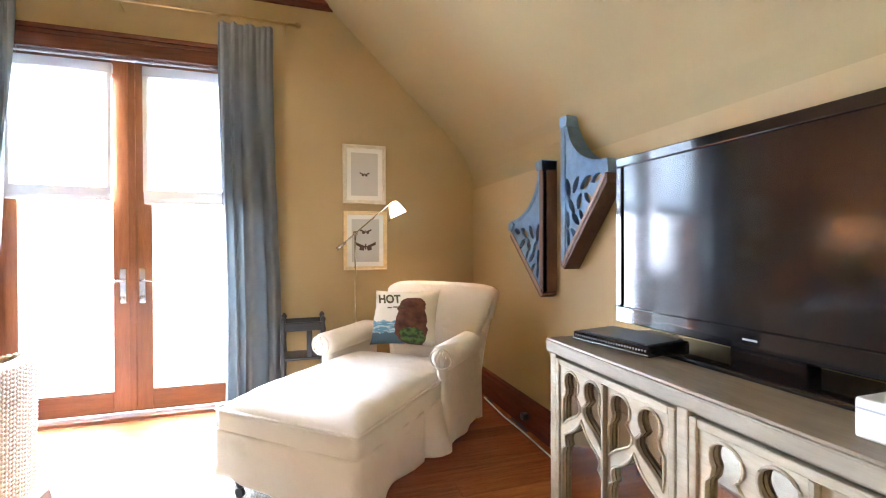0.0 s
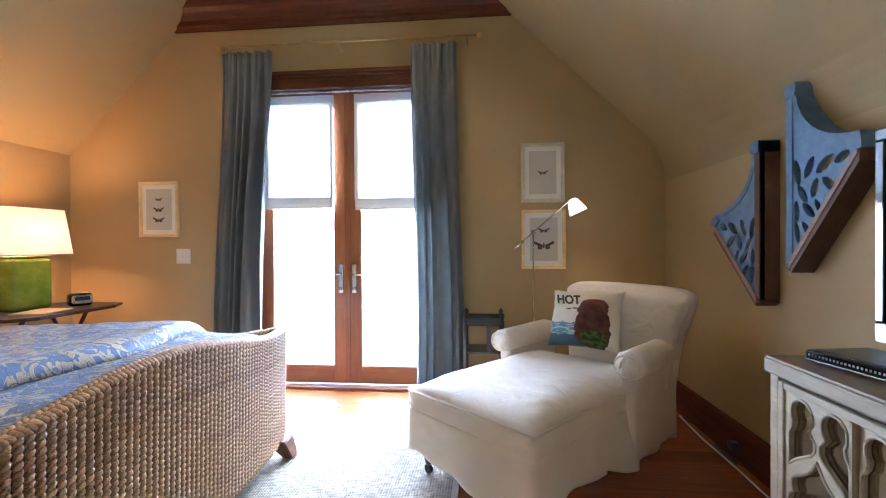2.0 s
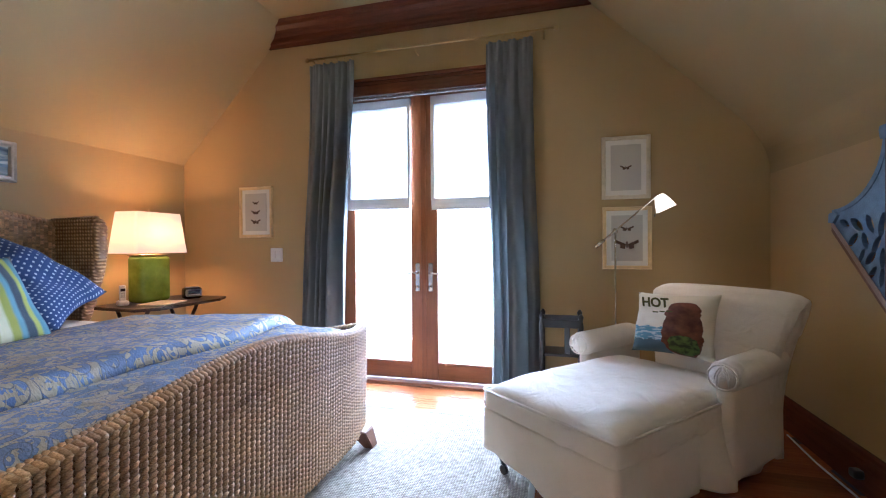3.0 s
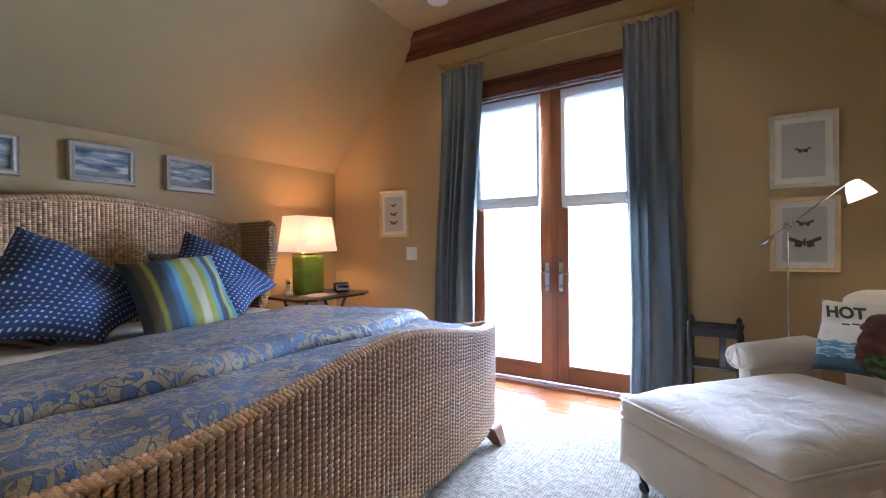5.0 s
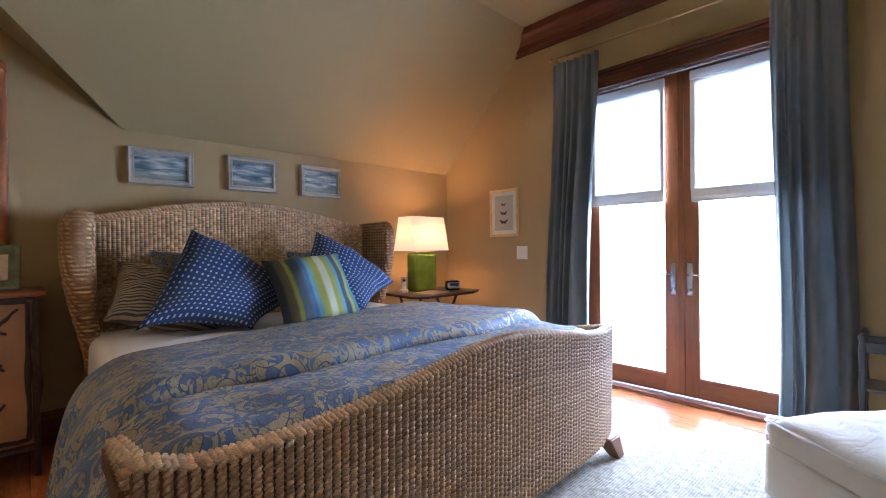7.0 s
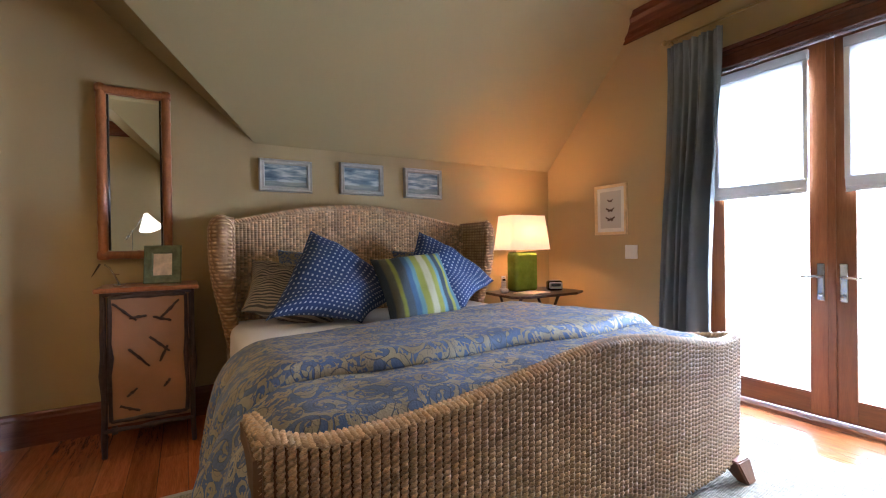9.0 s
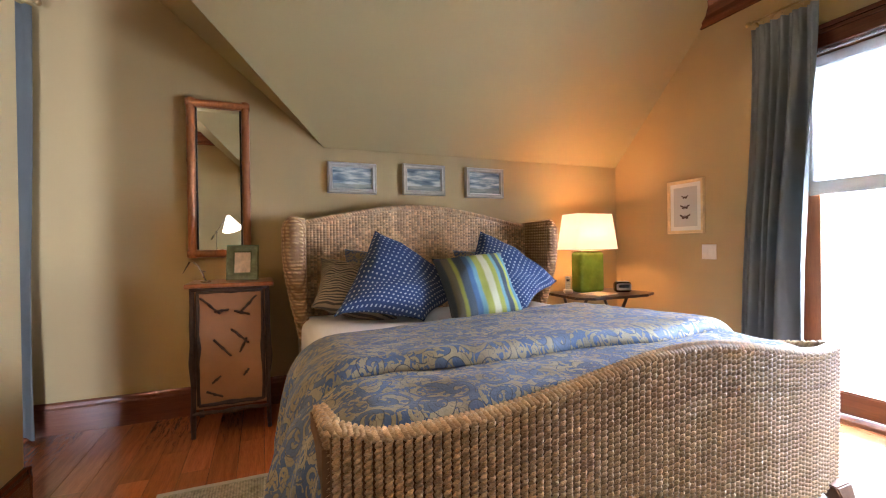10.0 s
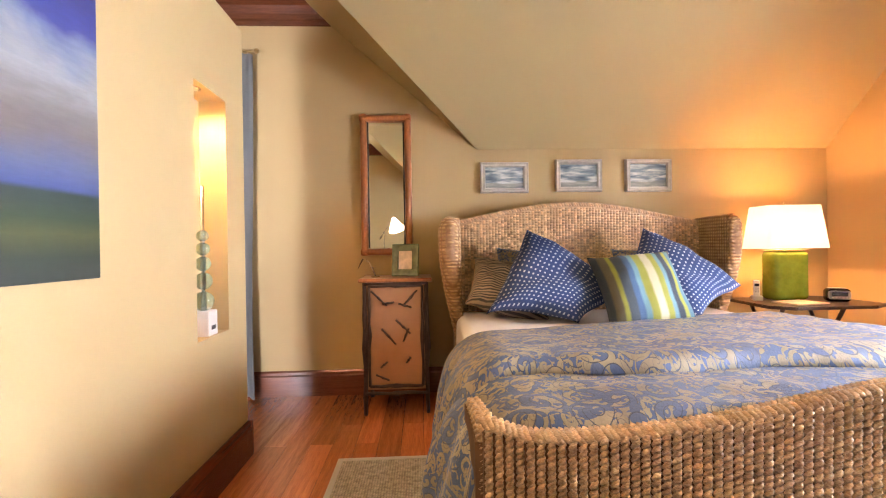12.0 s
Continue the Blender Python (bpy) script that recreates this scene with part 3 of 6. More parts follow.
def roman_blind(x0, x1, zb):
    b = thing("roman_blind", 0, 0, 0, 0, "white linen roman blind half lowered on a door", "blind", "roman blinds")
    y = YL - 0.03
    part("head_box", box(x0, x1, y - 0.006, YL - 0.002, 2.33, 2.395, 0.006), BLINDT, b)

    def cloth_at(u, v):
        return (x0 + 0.012 + (x1 - x0 - 0.024) * u, y + 0.006 + 0.003 * math.sin(u * 9 + v * 4), zb + 0.05 + (2.335 - zb - 0.05) * v)
    part("cloth", sheet(10, 16, cloth_at, 0.002), BLINDT, b)
    for k in range(3):
        part("hem_fold", box(x0 + 0.008, x1 - 0.008, y - 0.004 - 0.004 * k, y + 0.004 - 0.004 * k, zb + 0.016 * k, zb + 0.07 + 0.012 * k, 0.003), BLIND, b)
    for sx in (x0 + 0.016, x1 - 0.016):
        part("side_hem", box(sx - 0.014, sx + 0.014, y - 0.002, y + 0.003, zb + 0.08, 2.33, 0.001), BLIND, b)
    return b


roman_blind(DX0 + 0.07, XS - 0.105, 1.47)
roman_blind(XS + 0.07, DX1 - 0.1, 1.455)

# ---- curtains and rod ----


def curtain_panel(x0t, x1t, x0b, x1b, ztop, zbot, y, folds, seed, axis='x'):
    rnd = random.Random(seed)
    ph = [rnd.uniform(0, 6.28) for _ in range(4)]

    def at(u, v):
        z = ztop + (zbot - ztop) * v
        s = v * v * (3 - 2 * v)
        x = x0t + (x1t - x0t) * u + ((x0b + (x1b - x0b) * u) - (x0t + (x1t - x0t) * u)) * s
        a = 0.018 + 0.044 * min(1, v * 2.2) * (0.62 + 0.5 * math.sin(5 * u + ph[3]))
        uu = u + 0.075 * math.sin(6 * u + ph[1] + 1.1 * v) + 0.035 * math.sin(11 * u + ph[2] - v)
        d = a * math.sin(folds * math.tau * uu + ph[0] + 0.5 * math.sin(3 * v + ph[2])) + 0.012 * math.exp(-v * 9) * math.sin(folds * 2.6 * math.tau * u + ph[3]) + 0.006 * noise.noise(Vector((u * 5, v * 7, seed)))
        d += 0.02 * v * math.sin(2.2 * math.tau * u + ph[2])
        x += 0.018 * math.sin(4.5 * v + ph[1]) * v
        return (x, y + d, z) if axis == 'x' else (y + d, x, z)
    return sheet(int(folds * 18), 30, at, 0.003)


def curtain(label, *a, **k):
    c = thing("curtain", 0, 0, 0, 0, label, "curtain", "door curtains")
    part("cloth", curtain_panel(*a, **k), CURTAIN, c, smooth=True)
    return c


curtain("slate blue linen curtain hanging to the floor", -2.08, -1.655, -2.20, -1.805, 2.705, 0.02, YD - 0.10, 4.6, 3)
curtain("slate blue linen curtain beside the chaise", -0.555, -0.20, -0.52, -0.165, 2.705, 0.02, YD - 0.10, 3.6, 5)
rod = thing("curtain_rod", 0, 0, 0, 0, "thin aged brass curtain rod with ball finials", "curtain rod")
part("bar", tube([(-2.09, YD - 0.10, 2.755), (-0.04, YD - 0.10, 2.755)], 0.009, 10), BRASS, rod, smooth=True)
for x in (-2.10, -0.03):
    part("finial", lathe([(0.004, -0.022), (0.016, -0.014), (0.021, 0), (0.016, 0.014), (0.004, 0.022)], 12), BRASS, rod, smooth=True).matrix_local = pose(x, YD - 0.10, 2.755)
for x in (-2.05, -1.13, -0.12):
    part("bracket", tube([(x, YD - 0.10, 2.75), (x, YD - 0.05, 2.735), (x, YD - 0.001, 2.725)], 0.007), BRASS, rod)
for x0, x1, n in ((-2.06, -1.69, 7), (-0.55, -0.22, 6)):
    for i in range(n):
        x = x0 + (x1 - x0) * i / (n - 1)
        ring = [(x, YD - 0.10 + 0.018 * math.cos(k * math.tau / 12), 2.748 + 0.018 * math.sin(k * math.tau / 12)) for k in range(12)]
        part("ring", tube(ring, 0.0025, 5, closed=True), BRASS, rod)

# curtain and rod in the dormer alcove
rod2 = thing("curtain_rod", 0, 0, 0, 0, "short brass rod in the alcove", "curtain rod")
part("bar", tube([(-3.43, -1.27, 2.70), (-3.43, -2.20, 2.70)], 0.009, 10), BRASS, rod2, smooth=True)
part("finial", lathe([(0.004, -0.022), (0.016, -0.014), (0.021, 0), (0.016, 0.014), (0.004, 0.022)], 12), BRASS, rod2, smooth=True).matrix_local = pose(-3.43, -1.25, 2.70)
part("bracket", tube([(-3.43, -1.33, 2.695), (-3.48, -1.33, 2.68), (XH + 0.001, -1.33, 2.67)], 0.007), BRASS, rod2)
curtain("slate blue linen curtain in the alcove", -1.29, -1.72, -1.30, -1.78, 2.68, 0.02, -3.43, 3, 9, axis='y')

# ---- rug ----
rug = thing("rug", 0, 0, 0, 0, "large grey-beige sisal rug with bound edge", "rug")
part("weave", box(-2.40, -0.14, -0.46, 2.88, 0.0, 0.010, 0.003), RUG, rug)
BIND = cloth("grey_rug_binding", (0.36, 0.34, 0.30), 0.9)
for x0, x1, y0, y1 in ((-2.415, -0.125, 2.865, 2.895), (-2.415, -0.125, -0.475, -0.445), (-2.415, -2.385, -0.445, 2.865), (-0.155, -0.125, -0.445, 2.865)):
    part("binding", box(x0, x1, y0, y1, 0.0, 0.013, 0.003), BIND, rug)

# ---- bed ----
bed = thing("bed", 0, 0, 0, 0, "king bed with woven seagrass headboard and footboard", "bed")
FY0, FY1, FX = 0.15, 2.33, -1.07


def foot_top(y):
    s = (y - FY0) / (FY1 - FY0)
    return 0.675 + 0.125 * math.exp(-((s - 0.56) / 0.27) ** 2) + 0.035 * math.exp(-(s / 0.035) ** 2) + 0.02 * math.exp(-((1 - s) / 0.05) ** 2)


def foot_x(y, z):
    s = (y - FY0) / (FY1 - FY0)
    return FX - 0.05 * (2 * s - 1) ** 4 + 0.02 * (z - 0.1)


# core panel behind the strands
bm = bmesh.new()
cols = 40
pv = []
for i in range(cols + 1):
    y = FY0 + (FY1 - FY0) * i / cols
    zt = foot_top(y) - 0.02
    pv.append([bm.verts.new((foot_x(y, z) - o, y, z)) for o, z in ((0.0, 0.10), (0.0, zt), (0.05, zt), (0.05, 0.10))])
for a, b in zip(pv, pv[1:]):
    for k in range(4):
        bm.faces.new((a[k], a[(k + 1) % 4], b[(k + 1) % 4], b[k]))
bm.faces.new(pv[0])
bm.faces.new(pv[-1][::-1])
footboard = part("footboard", bm, CORE, bed, "woven seagrass footboard with braided rim")


def strand_mesh(seed, length=0.60, pitch=0.017, r=0.0125):
    """One twisted seagrass strand: a cord of two plies, swollen and leaning at each twist."""
    rnd = random.Random(seed)
    bm = bmesh.new()
    n = int(length / pitch)
    for ply in (0, 1):
        pts, rad = [], []
        for i in range(n * 4 + 1):
            s = i / 4
            a = math.pi * s + ply * math.pi + seed * 2.4
            w = 0.0075 + rnd.uniform(-0.0008, 0.0008)
            pts.append((0.0060 * math.cos(a), w * 0.92 * math.sin(a), s * pitch))
            rad.append(r * (0.53 + 0.17 * math.cos(2 * a)) * rnd.uniform(0.90, 1.10))
        tube(pts, rad, 6, bm)
    return finish("strand", bm, ROPE, True)


STRANDS = [strand_mesh(k) for k in range(11)]
ny = 84
for i in range(ny):
    y = FY0 + 0.012 + (FY1 - FY0 - 0.024) * i / (ny - 1)
    zt = foot_top(y) - 0.002
    ob = new("strand", STRANDS[(i * 5 + i // 3) % 11])
    ob.parent = footboard
    ob.matrix_local = Matrix.Translation((foot_x(y, 0.1) + 0.003, y, 0.095)) @ Euler((0, 0.02, 0)).to_matrix().to_4x4() @ Matrix.Diagonal((1, 1, (zt - 0.095) / 0.60, 1))


def braid(path, r, pitch, name, parent, strands=3):
    """A plaited rim along path(s), s from 0 to 1; returns the part."""
    bm = bmesh.new()
    length = sum((Vector(path((i + 1) / 60)) - Vector(path(i / 60))).length for i in range(60))
    turns = length / pitch
    n = int(turns * 8)
    for k in range(strands):
        pts, rad = [], []
        for i in range(n + 1):
            s = i / n
            p = Vector(path(s))
            d = (Vector(path(min(1, s + 0.004))) - Vector(path(max(0, s - 0.004)))).normalized()
            side = d.cross(Vector((0, 0, 1)) if abs(d.z) < 0.8 else Vector((1, 0, 0))).normalized()
            up = side.cross(d)
            a = math.tau * (turns * s + k / strands)
            pts.append(p + side * r * 0.85 * math.sin(a) + up * r * 0.55 * math.sin(2 * a))
            rad.append(r * 0.62)
        tube(pts, rad, 6, bm)
    return part(name, bm, ROPE, parent, smooth=True)


def rim_path(s):
    y = FY0 - 0.01 + (FY1 - FY0 + 0.02) * s
    z = foot_top(min(max(y, FY0), FY1))
    return (foot_x(y, z) - 0.011, y, z - 0.004)


braid(rim_path, 0.0165, 0.062, "braided_rim", footboard, 4)
# returns of the footboard along the bed's sides
for y, sg in ((FY0, -1), (FY1, 1)):
    base = foot_x(y, 0.1)
    wing = part("footboard_return", box(base - 0.29, base - 0.01, y - 0.02, y + 0.003, 0.12, foot_top(y) - 0.06), CORE, bed)
    for k in range(9):
        zt = foot_top(y) - 0.012 - 0.0035 * k
        ob = new("strand", STRANDS[k % 6])
        ob.parent = wing
        ob.matrix_local = Matrix.Translation((base - 0.02 - 0.03 * k, y + sg * 0.004, 0.105)) @ Matrix.Rotation(radians(90 * sg), 4, 'Z') @ Matrix.Diagonal((1, 1, (zt - 0.105) / 0.60, 1))
    braid(lambda s, y=y, b=base: (b - 0.01 - 0.28 * s, y - sg * 0.008, foot_top(y) - 0.005 - 0.05 * s), 0.018, 0.062, "braided_rim", wing)
# splayed legs
for y, sg in ((FY0 + 0.06, -1), (FY1 - 0.06, 1)):
    bm = bmesh.new()
    a = [bm.verts.new((FX - 0.10 + dx * 0.11, y + dy * 0.055, 0.12)) for dx, dy in ((0, -1), (1, -1), (1, 1), (0, 1))]
    c = [bm.verts.new((FX - 0.02 + dx * 0.055, y + sg * 0.03 + dy * 0.035, 0.010)) for dx, dy in ((0, -1), (1, -1), (1, 1), (0, 1))]
    bm.faces.new(a), bm.faces.new(c[::-1])
    for k in range(4):
        bm.faces.new((a[k], a[(k + 1) % 4], c[(k + 1) % 4], c[k]))
    bmesh.ops.bevel(bm, geom=bm.edges[:], offset=0.006, segments=2, affect='EDGES')
    part("leg", bm, LEGW, bed, "brown splayed wooden leg")
for y in (FY0 + 0.12, FY1 - 0.12):
    part("leg", box(-3.36, -3.28, y - 0.04, y + 0.04, 0, 0.14, 0.006), LEGW, bed)

# headboard: arched panel with two wings
HX, HY0, HY1 = -3.36, 0.28, 2.20


def head_top(y):
    s = (y - HY0) / (HY1 - HY0)
    return 1.335 + 0.15 * max(0.0, math.cos((s - 0.47) * math.pi * 0.95)) ** 1.25


def head_weave(x, y0, y1, topf, name, parent):
    """Rows of flat woven loops on a core panel."""
    bm = bmesh.new()
    n = 24
    pv = []
    for i in range(n + 1):
        y = y0 + (y1 - y0) * i / n
        zt = topf(y) - 0.015
        pv.append([bm.verts.new((x - o, y, z)) for o, z in ((0.0, 0.25), (0.0, zt), (0.05, zt), (0.05, 0.25))])
    for a, b in zip(pv, pv[1:]):
        for k in range(4):
            bm.faces.new((a[k], a[(k + 1) % 4], b[(k + 1) % 4], b[k]))
    bm.faces.new(pv[0])
    bm.faces.new(pv[-1][::-1])
    p = part(name, bm, ROPE, parent, "woven seagrass panel")
    verts, faces = [], []
    rnd = random.Random(4)
    step, rise = 0.024, 0.013
    for i in range(int((y1 - y0) / step)):
        y = y0 + (i + 0.5) * step
        zt = topf(y) - 0.02
        for j in range(int((zt - 0.60) / rise)):
            z = 0.60 + (j + 0.5) * rise
            o = len(verts)
            t = rnd.uniform(-0.003, 0.003)
            w, h, d = step * 0.45, rise * 0.5, 0.005 + rnd.uniform(0, 0.003)
            odd = (i + j) % 2
            for dx, dy, dz in ((0, -w, -h), (0, w, -h), (0, w, h), (0, -w, h), (d, -w * 0.6, -h * 0.55 + t), (d, w * 0.6, -h * 0.55 - t * odd), (d, w * 0.6, h * 0.55), (d, -w * 0.6, h * 0.55)):
                verts.append((x + 0.001 + dx, y + dy, z + dz))
            faces += [(o + 4, o + 5, o + 6, o + 7), (o, o + 1, o + 5, o + 4), (o + 1, o + 2, o + 6, o + 5), (o + 2, o + 3, o + 7, o + 6), (o + 3, o, o + 4, o + 7)]
    me = bpy.data.meshes.new("weave")
    me.from_pydata(verts, [], faces)
    me.materials.append(ROPE)
    for q in me.polygons:
        q.use_smooth = True
    ob = new("weave", me)
    ob.parent = p
    tagged(ob, kind="stuff")
    return p


headboard = head_weave(HX, HY0, HY1, head_top, "headboard", bed)
braid(lambda s: (HX - 0.02, HY0 + (HY1 - HY0) * s, head_top(HY0 + (HY1 - HY0) * s)), 0.018, 0.06, "braided_rim", headboard)
def wing(y, sg, flare, bulb):
    """A wing of the headboard: a thick woven ear, rolled along its front, widest near the top."""
    bm = bmesh.new()
    rows = []
    n = 96
    for i in range(n + 1):
        v = i / n
        z = 0.12 + 1.245 * v
        k = max(0.0, min(1.0, (v - 0.12) / 0.72))
        k = k * k * (3 - 2 * k)
        top = max(0.0, (v - 0.93) / 0.07)
        reach = 0.20 + 0.22 * k - 0.06 * top * top
        half = (0.026 + bulb * k) * math.sqrt(max(0.05, 1 - 0.8 * top * top))
        rib = 0.0035 * abs(math.sin(v * n * 0.5 * math.pi / 2))
        ring = []
        for q in range(7):
            u = q / 6
            ring.append((HX - 0.03 + (reach - half) * u, y - sg * 0.010 + sg * flare * 0.3 * k * u * u, z))
        cx, cy = HX - 0.03 + reach - half, y + sg * (flare * k)
        for q in range(1, 10):
            a = math.pi * q / 10
            ring.append((cx + (half + rib) * math.sin(a), cy - sg * (half + rib) * math.cos(a), z + 0.012 * math.sin(a) * k))
        for q in range(7):
            u = 1 - q / 6
            ring.append((HX - 0.03 + (reach - half) * u, y + sg * (0.042 + rib + (flare * k + half - 0.042) * u ** 1.6), z))
        rows.append([bm.verts.new(p) for p in ring])
    for a, b in zip(rows, rows[1:]):
        m = len(a)
        for q in range(m):
            bm.faces.new((a[q], a[(q + 1) % m], b[(q + 1) % m], b[q]))
    bm.faces.new(rows[0]), bm.faces.new(rows[-1][::-1])
    return part("headboard_wing", bm, WOVEN, bed, "curved woven wing of the headboard", smooth=True)


wing(HY0, -1, 0.085, 0.050)
wing(HY1, 1, 0.030, 0.026)

part("base", box(-3.30, -1.18, 0.27, 2.20, 0.13, 0.38, 0.02), SHEET, bed, "white covered bed base")


tagged(part("mattress", box(-3.31, -1.17, 0.24, 2.23, 0.385, 0.675, 0.07, 5), SHEET, smooth=True), "thick mattress with a white fitted sheet", "mattress")

# duvet: a lower fall to the footboard and a folded-back upper layer
BW0, BW1 = 0.20, 2.27


def over_bed(v, drop0, drop1, top):
    """A cross section over the bed: v from 0 (hem at the near side) to 1 (hem at the door side)."""
    w = BW1 - BW0
    total = drop0 + w + drop1
    s = v * total
    r = 0.14
    if s < drop0:
        f = (drop0 - s)
        return BW0 - 0.035 - 0.105 * (1 - math.exp(-f / 0.10)) - 0.012 * f / max(drop0, 0.01), top - r * 0.45 - f, 0.0
    if s > drop0 + w:
        f = s - drop0 - w
        return BW1 + 0.035 + 0.05 * (f / max(drop1, 0.01)), top - r * 0.45 - f, 0.0
    t = (s - drop0) / w
    edge = min(t, 1 - t) * w
    k = max(0.0, 1 - edge / r)
    return BW0 - 0.035 + (w + 0.07) * t, top - r * 0.45 * k * k, 1 - k


def duvet_layer(x0, x1, top0, top1, drop0, drop1, seed, lip, name, parent, skew=0.0):
    off = Vector((seed * 7.3, 1.7, 0))

    def at(u, v):
        x = x0 + (x1 + skew * (0.5 - v) - x0) * u
        top = top0 + (top1 - top0) * u
        y, z, flat = over_bed(v, drop0, drop1, top)
        n1 = noise.noise(Vector((x * 2.2, v * 5.5, 0)) + off)
        n2 = noise.noise(Vector((x * 6.0, v * 14, 3)) + off)
        n3 = noise.noise(Vector((x * 11.0, v * 22, 7)) + off)
        z += flat * (0.013 * n1 + 0.009 * n2 + 0.006 * n3)
        y += (1 - flat) * (0.05 * math.sin(x * 13 + seed + 3 * n1) + 0.025 * math.sin(x * 29 + seed) + 0.02 * n2) * (-1 if v < 0.5 else 1) * min(1, abs(top - z) * 2.5)
        x += (1 - flat) * 0.02 * n1
        if lip:
            k = max(0.0, 1 - u * (x1 - x0) / -0.09)
            z -= lip * k * k * k
            x += 0.02 * math.sin(v * 23 + seed) * k
        return (x, y, z)
    length = drop0 + drop1 + BW1 - BW0
    return part(name, sheet(46, 110, at, 0.03, uv=lambda u, v: (x0 + (x1 - x0) * u, v * length)), DAMASK, parent, smooth=True)


duvet = thing("duvet", 0, 0, 0, 0, "blue and tan damask duvet, folded back on the bed", "duvet")
duvet_layer(-1.135, -1.75, 0.70, 0.715, 0.52, 0.42, 2, 0.11, "lower_layer", duvet)
duvet_layer(-1.50, -2.42, 0.775, 0.73, 0.60, 0.45, 5, 0.065, "folded_layer", duvet, 0.75)

# ---- pillows ----


def cushion(w, h, d, seed=0, n=22):
    """A stuffed square pillow lying in x and z, thick along y, with pointed corners; UV runs 0 to 1 over its face."""
    rnd = random.Random(seed)
    off = Vector((rnd.uniform(0, 50), 0, 0))
    bm = bmesh.new()
    layer = bm.loops.layers.uv.new("UVMap")
    for sg in (-1, 1):
        vs = []
        for i in range(n + 1):
            row = []
            for j in range(n + 1):
                a, b = 2 * i / n - 1, 2 * j / n - 1
                pin = 0.10
                x = w / 2 * a * (1 - pin * (1 - b * b) * a * a * 0.9)
                z = h / 2 * b * (1 - pin * (1 - a * a) * b * b * 0.9)
                t = max(0.0, (1 - a * a) * (1 - b * b)) ** 0.42
                y = sg * d / 2 * t * (1 + 0.25 * noise.noise(Vector((a * 1.6, b * 1.6, sg)) + off))
                y += min(1, 3 * t) * (0.035 if seed == 1 else 0.008) * noise.noise(Vector((a * 4, b * 4, 2)) + off)
                row.append(bm.verts.new((x, y, z)))
            vs.append(row)
        for i in range(n):
            for j in range(n):
                f = bm.faces.new((vs[i][j], vs[i + 1][j], vs[i + 1][j + 1], vs[i][j + 1]))
                for loop, (p, q) in zip(f.loops, ((i, j), (i + 1, j), (i + 1, j + 1), (i, j + 1))):
                    loop[layer].uv = (p / n, q / n)
    bmesh.ops.remove_doubles(bm, verts=bm.verts, dist=0.0005)
    return bm


def dots_build(nt, b):
    v = coords(nt, "UV", (20, 20, 1))
    sep = nt.nodes.new("ShaderNodeSeparateXYZ")
    nt.links.new(v, sep.inputs[0])

    def stripe(sock, off):
        f = maths(nt, 'FRACT', maths(nt, 'ADD', sock, off))
        return maths(nt, 'LESS_THAN', maths(nt, 'ABSOLUTE', maths(nt, 'SUBTRACT', f, 0.5)), 0.175)
    dot = maths(nt, 'MULTIPLY', stripe(sep.outputs[0], 0.0), stripe(sep.outputs[1], 0.0))
    fine = noise_tex(nt, coords(nt, "UV"), 240, 2)
    c = mix(nt, dot, (0.016, 0.046, 0.148), (0.56, 0.61, 0.66))
    c = mix(nt, 0.25, c, ramp(nt, fine, [(0.3, (0.008, 0.016, 0.07)), (0.7, (0.05, 0.075, 0.17))]))
    nt.links.new(c, b.inputs["Base Color"])
    bump(nt, b, fine, 0.2, 0.003)


def stripes_build(nt, b):
    v = coords(nt, "UV")
    sep = nt.nodes.new("ShaderNodeSeparateXYZ")
    nt.links.new(v, sep.inputs[0])
    blur = maths(nt, 'ADD', maths(nt, 'SUBTRACT', sep.outputs[0], 0.01), maths(nt, 'MULTIPLY', noise_tex(nt, coords(nt, "UV", (90, 6, 1)), 2, 2), 0.02))
    navy, teal, lime, cream, blue = (0.012, 0.028, 0.055), (0.055, 0.17, 0.23), (0.30, 0.31, 0.03), (0.55, 0.52, 0.34), (0.03, 0.10, 0.24)
    olive, slate, teal2 = (0.10, 0.085, 0.045), (0.035, 0.055, 0.085), (0.12, 0.27, 0.33)
    bands = [(0.0, navy), (0.07, olive), (0.17, lime), (0.22, slate), (0.33, blue), (0.40, teal2), (0.46, lime), (0.55, cream), (0.64, lime), (0.71, teal2), (0.76, navy), (0.84, lime), (0.89, teal), (0.95, navy)]
    c = ramp(nt, blur, [q for (p, k), (e, _) in zip(bands, bands[1:] + [(1.0, navy)]) for q in ((p + 0.012, k), (e - 0.012, k))])
    fine = noise_tex(nt, coords(nt, "UV"), 260, 2)
    c = mix(nt, 0.15, c, ramp(nt, fine, [(0.3, (0.02, 0.03, 0.03)), (0.7, (0.3, 0.3, 0.25))]))
    nt.links.new(c, b.inputs["Base Color"])
    bump(nt, b, fine, 0.3, 0.003)


DOTS = mat("navy_cloth_with_white_dots", dots_build, 0.8)
STRIPES = mat("striped_cloth", stripes_build, 0.8)


def ticking_build(nt, b):
    v = coords(nt, "UV", (1, 9, 1))
    w = nt.nodes.new("ShaderNodeTexWave")
    w.bands_direction = 'Y'
    w.inputs["Scale"].default_value, w.inputs["Distortion"].default_value = 0.8, 1.2
    nt.links.new(v, w.inputs[0])
    c = ramp(nt, w.outputs["Fac"], [(0.35, (0.075, 0.07, 0.065)), (0.6, (0.36, 0.29, 0.21))])
    nt.links.new(c, b.inputs["Base Color"])


TICKING = mat("grey_striped_sham", ticking_build, 0.85)


